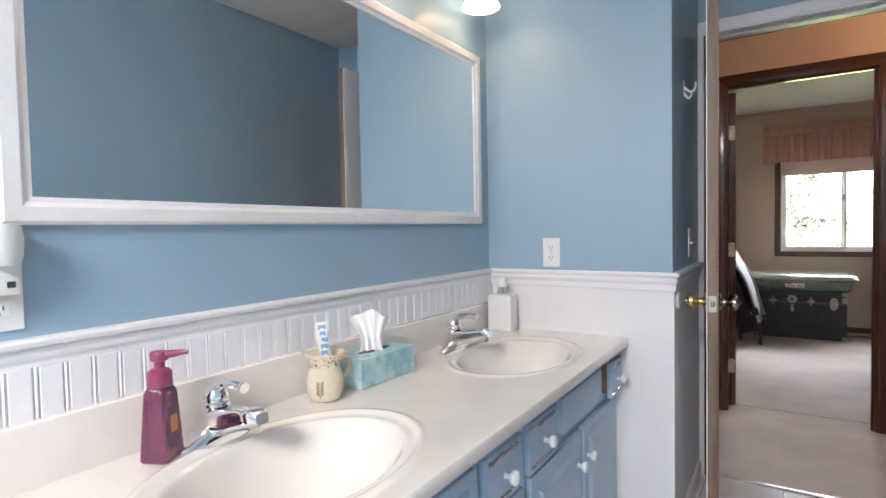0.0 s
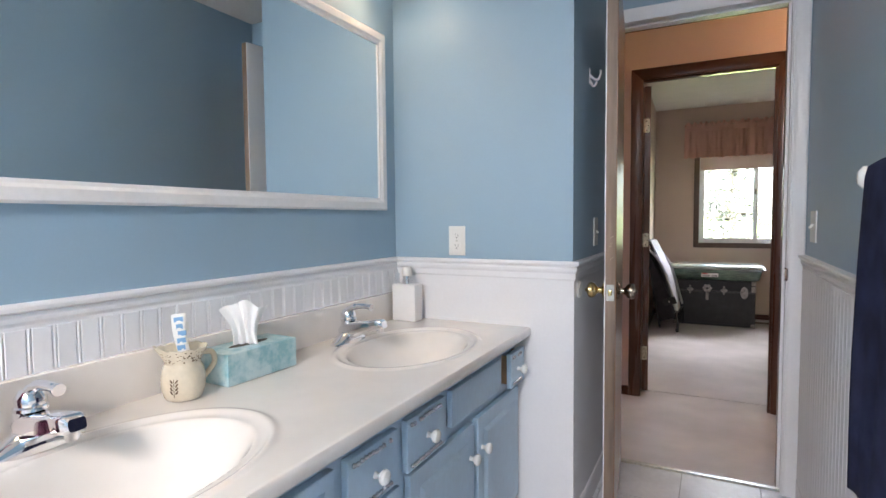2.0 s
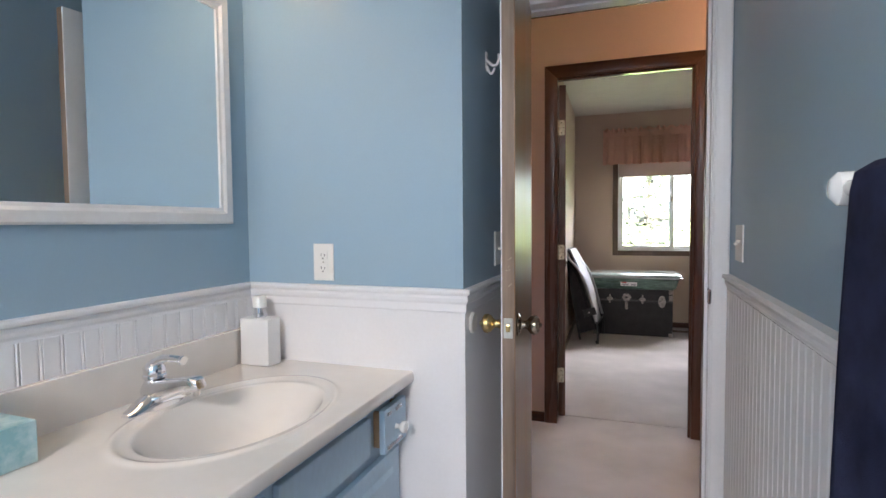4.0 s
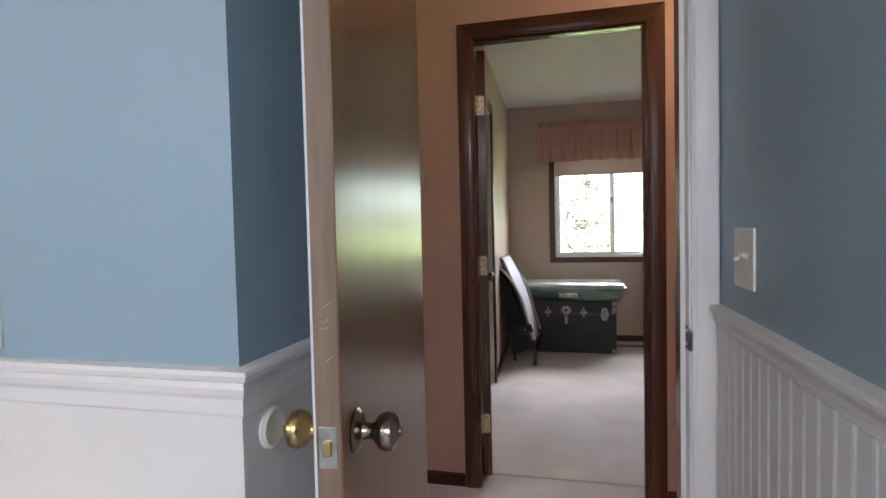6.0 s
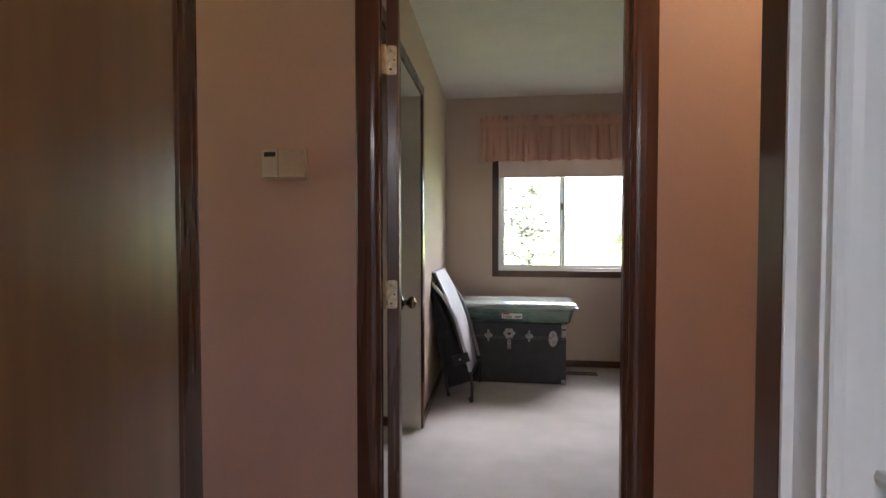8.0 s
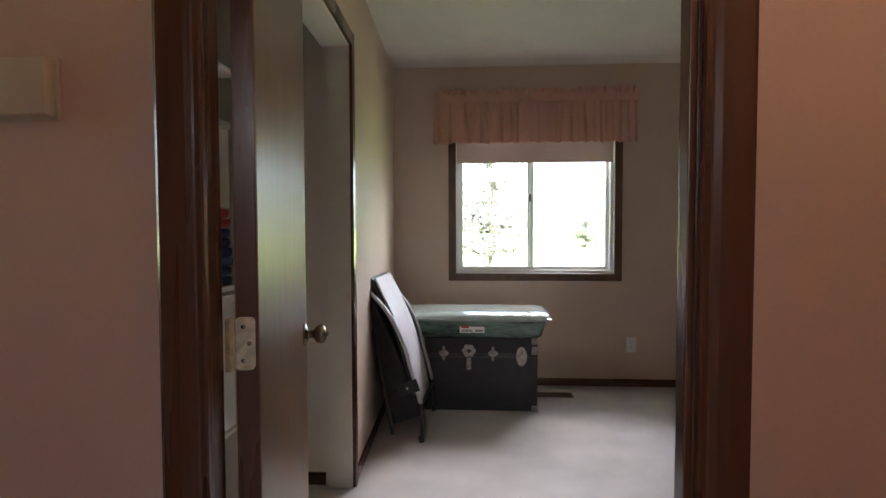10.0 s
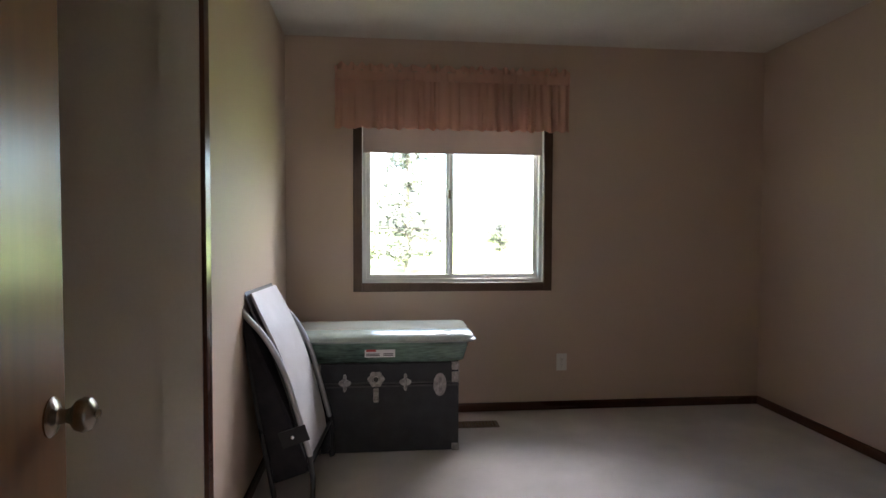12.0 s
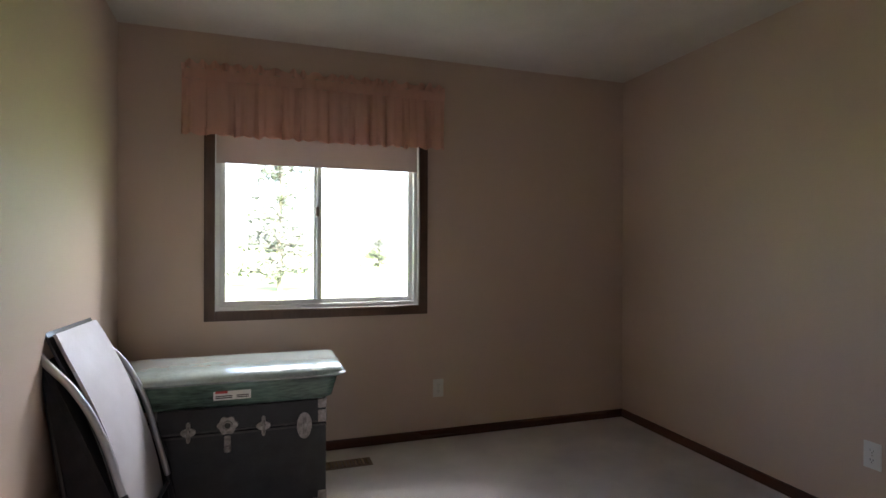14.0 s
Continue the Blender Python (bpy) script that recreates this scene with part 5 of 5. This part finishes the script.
def folding_chair(m, label):
    """A folded chair in its own plane: x across, z up its length, y its thickness (towards the room is -y)."""
    t = thing("folding_chair", label, "folding chair", m, group="folding chairs")
    w = 0.255
    upper = spline([(-w + 0.012, -0.058, 0.20), (-w + 0.008, -0.070, 0.38), (-w, -0.078, 0.58), (-w, -0.052, 0.74), (-w + 0.022, 0.004, 0.86), (-w + 0.08, 0.028, 0.902), (0, 0.032, 0.912),
                    (w - 0.08, 0.028, 0.902), (w - 0.022, 0.004, 0.86), (w, -0.052, 0.74), (w, -0.078, 0.58), (w - 0.008, -0.070, 0.38), (w - 0.012, -0.058, 0.20)], 6)
    part("front_frame", tube(upper, 0.0125, 10), CHROMETUBE, t, "pale grey bowed tube frame", True)
    for s in (-1, 1):
        part("front_leg", tube([(s * (w - 0.012), -0.058, 0.21), (s * (w - 0.004), -0.038, 0.10), (s * w, 0.0, 0.0)], 0.0115, 10), BLACKTUBE, t, smooth=True)
    rear = spline([(-w + 0.025, 0.15, 0.075), (-w + 0.025, 0.10, 0.40), (-w + 0.025, 0.04, 0.72)], 6)
    part("rear_leg", tube(rear, 0.011, 10), BLACKTUBE, t, smooth=True)
    part("rear_leg", tube([(p.x * -1, p.y, p.z) for p in rear], 0.011, 10), BLACKTUBE, t, smooth=True)
    part("cross_bar", tube([(-w + 0.025, 0.143, 0.13), (w - 0.025, 0.143, 0.13)], 0.008, 10), BLACKTUBE, t, smooth=True)
    part("cross_bar", tube([(-w, -0.048, 0.17), (w, -0.048, 0.17)], 0.008, 10), BLACKTUBE, t, smooth=True)

    def pad(z0, z1, y0, thick, inset, bow):
        rings = []
        for k in range(13):
            v = k / 12
            z = z0 + (z1 - z0) * v
            e = 1 - abs(2 * v - 1) ** 8
            hw = (w - inset) * (0.93 + 0.07 * e)
            b = bow * math.sin(math.pi * v)
            n = 11
            top = [(hw * (2 * i / n - 1), y0 - b - thick * (0.5 + 0.5 * (1 - abs(2 * i / n - 1) ** 4) * e), z) for i in range(n + 1)]
            bot = [(hw * (1 - 2 * i / n), y0 - b, z) for i in range(n + 1)]
            rings.append(top + bot)
        return loft(rings)

    back = pad(0.15, 0.935, -0.024, 0.022, 0.052, 0.034)
    bmesh.ops.translate(back, verts=back.verts, vec=(0.012, 0, 0))
    part("backrest", back, GREYVINYL, t, "light grey vinyl seat and back panel", True)
    rim = pad(0.14, 0.950, -0.006, 0.016, 0.034, 0.034)
    bmesh.ops.translate(rim, verts=rim.verts, vec=(0.010, 0, 0))
    part("panel_edge", rim, BLACKTUBE, t, "black edging round the panel", True)
    rings = []
    for k in range(11):
        v = k / 10
        z = 0.13 + 0.73 * v
        front, rear_y, hw = -0.030 + 0.040 * v * v, 0.030 + (1 - v) * 0.105, w - 0.012 - 0.02 * abs(2 * v - 1) ** 6
        rings.append([(-hw, front + 0.012, z), (-hw + 0.012, front, z), (hw - 0.012, front, z), (hw, front + 0.012, z),
                      (hw, rear_y - 0.012, z), (hw - 0.012, rear_y, z), (-hw + 0.012, rear_y, z), (-hw, rear_y - 0.012, z)])
    part("folded_seat", loft(rings), BLACKCLOTH, t, "black folded seat behind the panel", True)
    for s in (-1, 1):
        part("hinge_bracket", B(s * w - 0.004, s * w + 0.004, -0.085, 0.035, 0.27, 0.34, 0.003), BLACKTUBE, t)
        part("rivet", lathe([(0, 0.005), (0.007, 0.004), (0.009, 0)], 12), CHROME, t, smooth=True, m=pose(s * (w + 0.004), -0.02, 0.305, 0, 90 * s, 0))
        part("foot_cap", lathe([(0, 0), (0.015, 0), (0.014, 0.03), (0.012, 0.034)], 14), BLACKTUBE, t, smooth=True, m=pose(s * w, 0, -0.004))
    return t


# leaning on the left wall: its width runs along the wall, its top rests against it
folding_chair(pose(0.885, 6.09, 0.022, 0, 0, 87) @ pose(0, 0, 0, -19, 0, 0), "folded chair with grey vinyl pads leaning against the wall")


def floor_register():
    t = thing("floor_register", "brown metal floor register by the wall", "floor vent", pose(1.72, 6.76, 0))
    part("register_frame", B(-0.14, 0.14, -0.055, 0.055, 0.0, 0.006, 0.002), WINTRIM, t)
    for i in range(12):
        part("louvre", B(-0.125 + i * 0.021, -0.113 + i * 0.021, -0.042, 0.042, 0.006, 0.009), NICKEL, t)


floor_register()

# ---- outside ----
GRASS = material("lawn", (0.335, 0.43, 0.15), 0.9, vary=0.3, scale=0.6, grain=30, bump=0.3)
LEAF = material("spruce_needles", (0.12, 0.135, 0.11), 0.8, vary=0.3, scale=2, bump=0)
BARK = material("bark", (0.22, 0.20, 0.18), 0.9, vary=0.3, scale=8, stretch=(1, 1, 0.2), bump=0.5)
bm = bmesh.new()
prism(bm, [(-400, 7.2), (400, 7.2), (400, 800), (-400, 800)], -0.7, -0.4)
prism(bm, [(-400, -400), (400, -400), (400, -2.3), (-400, -2.3)], -0.7, -0.4)
prism(bm, [(-400, -2.3), (-2.8, -2.3), (-2.8, 7.2), (-400, 7.2)], -0.7, -0.4)
prism(bm, [(4.1, -2.3), (400, -2.3), (400, 7.2), (4.1, 7.2)], -0.7, -0.4)
solid("ground_lawn", bm, GRASS, "green lawn reaching to the horizon", "ground", "structure")


def tree(x, y, height, spread, clumps, seed, label):
    """A conifer: tapered trunk, limbs in whorls, ragged tufts of needles with gaps."""
    rnd = random.Random(seed)
    t = thing("spruce_tree", label, "tree", pose(x, y, -0.4))
    trunk_pts = [(0, 0, 0), (0.03, 0.02, height * 0.4), (0, 0, height)]
    part("trunk", tube(spline(trunk_pts, 5), [0.09 * (1 - k / 11) + 0.01 for k in range(11)], 10), BARK, t, smooth=True)
    limbs, verts, faces = bmesh.new(), [], []
    for i in range(clumps):
        h = (0.05 + 0.93 * rnd.random() ** 1.2) * height
        reach = spread * (1 - h / height) ** 0.75 * rnd.uniform(0.55, 1.1) + 0.12
        a = rnd.uniform(0, 6.283)
        tip = Vector((math.cos(a) * reach, math.sin(a) * reach, h + reach * rnd.uniform(-0.15, 0.25)))
        tube([(0, 0, h), tuple(tip * 0.5 + Vector((0, 0, h * 0.5 + 0.05))), tuple(tip)], [0.03, 0.02, 0.008], 5, limbs)
        for k in range(34):
            q = rnd.uniform(0.05, 1.05)
            c = Vector((0, 0, h)).lerp(tip, q) + Vector((rnd.gauss(0, 0.13), rnd.gauss(0, 0.13), rnd.gauss(0, 0.09)))
            d = Vector((rnd.gauss(0, 1), rnd.gauss(0, 1), rnd.gauss(0, 0.6))).normalized()
            e = d.orthogonal().normalized()
            s = rnd.uniform(0.08, 0.17)
            b = len(verts)
            verts += [c + d * s, c + e * s * 0.35, c - d * s, c - e * s * 0.35]
            faces.append((b, b + 1, b + 2, b + 3))
    part("limbs", limbs, BARK, t)
    me = bpy.data.meshes.new("crown")
    me.from_pydata(verts, [], faces)
    me.materials.append(LEAF)
    ob = new("crown", me)
    ob.parent = t
    return t


tree(1.75, 24, 9.0, 2.0, 120, 3, "tall ragged spruce tree on the lawn")
tree(9.9, 46, 3.3, 1.9, 44, 5, "smaller distant tree at the edge of the lawn")

# ---- bathroom: tiles and boards ----
beadboard("trim_beadboard_vanity", BEAD_LOW, 0.008, YA, -90, YA - VY0 + 0.3, B(0.0005, 0.008, -0.45, YA - 0.001, 0.836, 0.946))
lay("trim_wainscot_alcove", B(0.02, XB + 0.006, YA - 0.006, YA - 0.0005, 0.002, 0.946), WHITE, "plain white painted wainscot panel")
lay("trim_wainscot_return", B(XB + 0.0005, XB + 0.006, YA, YD0 - 0.05, 0.002, 0.946), WHITE, "plain white painted wainscot panel")
beadboard("trim_beadboard_right", BEAD_ALL, XR - 0.006, -0.6, 90, YD0 + 0.6, B(XR - 0.006, XR - 0.0005, -0.6, YD0 - 0.017, 0.002, 0.946))
tile = mesh_of("tile", B(-0.149, 0.149, -0.149, 0.149, -0.006, 0.0, 0.0015), VINYL)
floor_ob = bpy.data.objects["floor_bathroom"]
for i in range(6):
    for k in range(17):
        x, y = -0.14 + i * 0.302, 2.566 - k * 0.302
        ob = new("tile", tile)
        ob.parent = floor_ob
        ob.matrix_basis = pose(x + 0.15, y, 0)
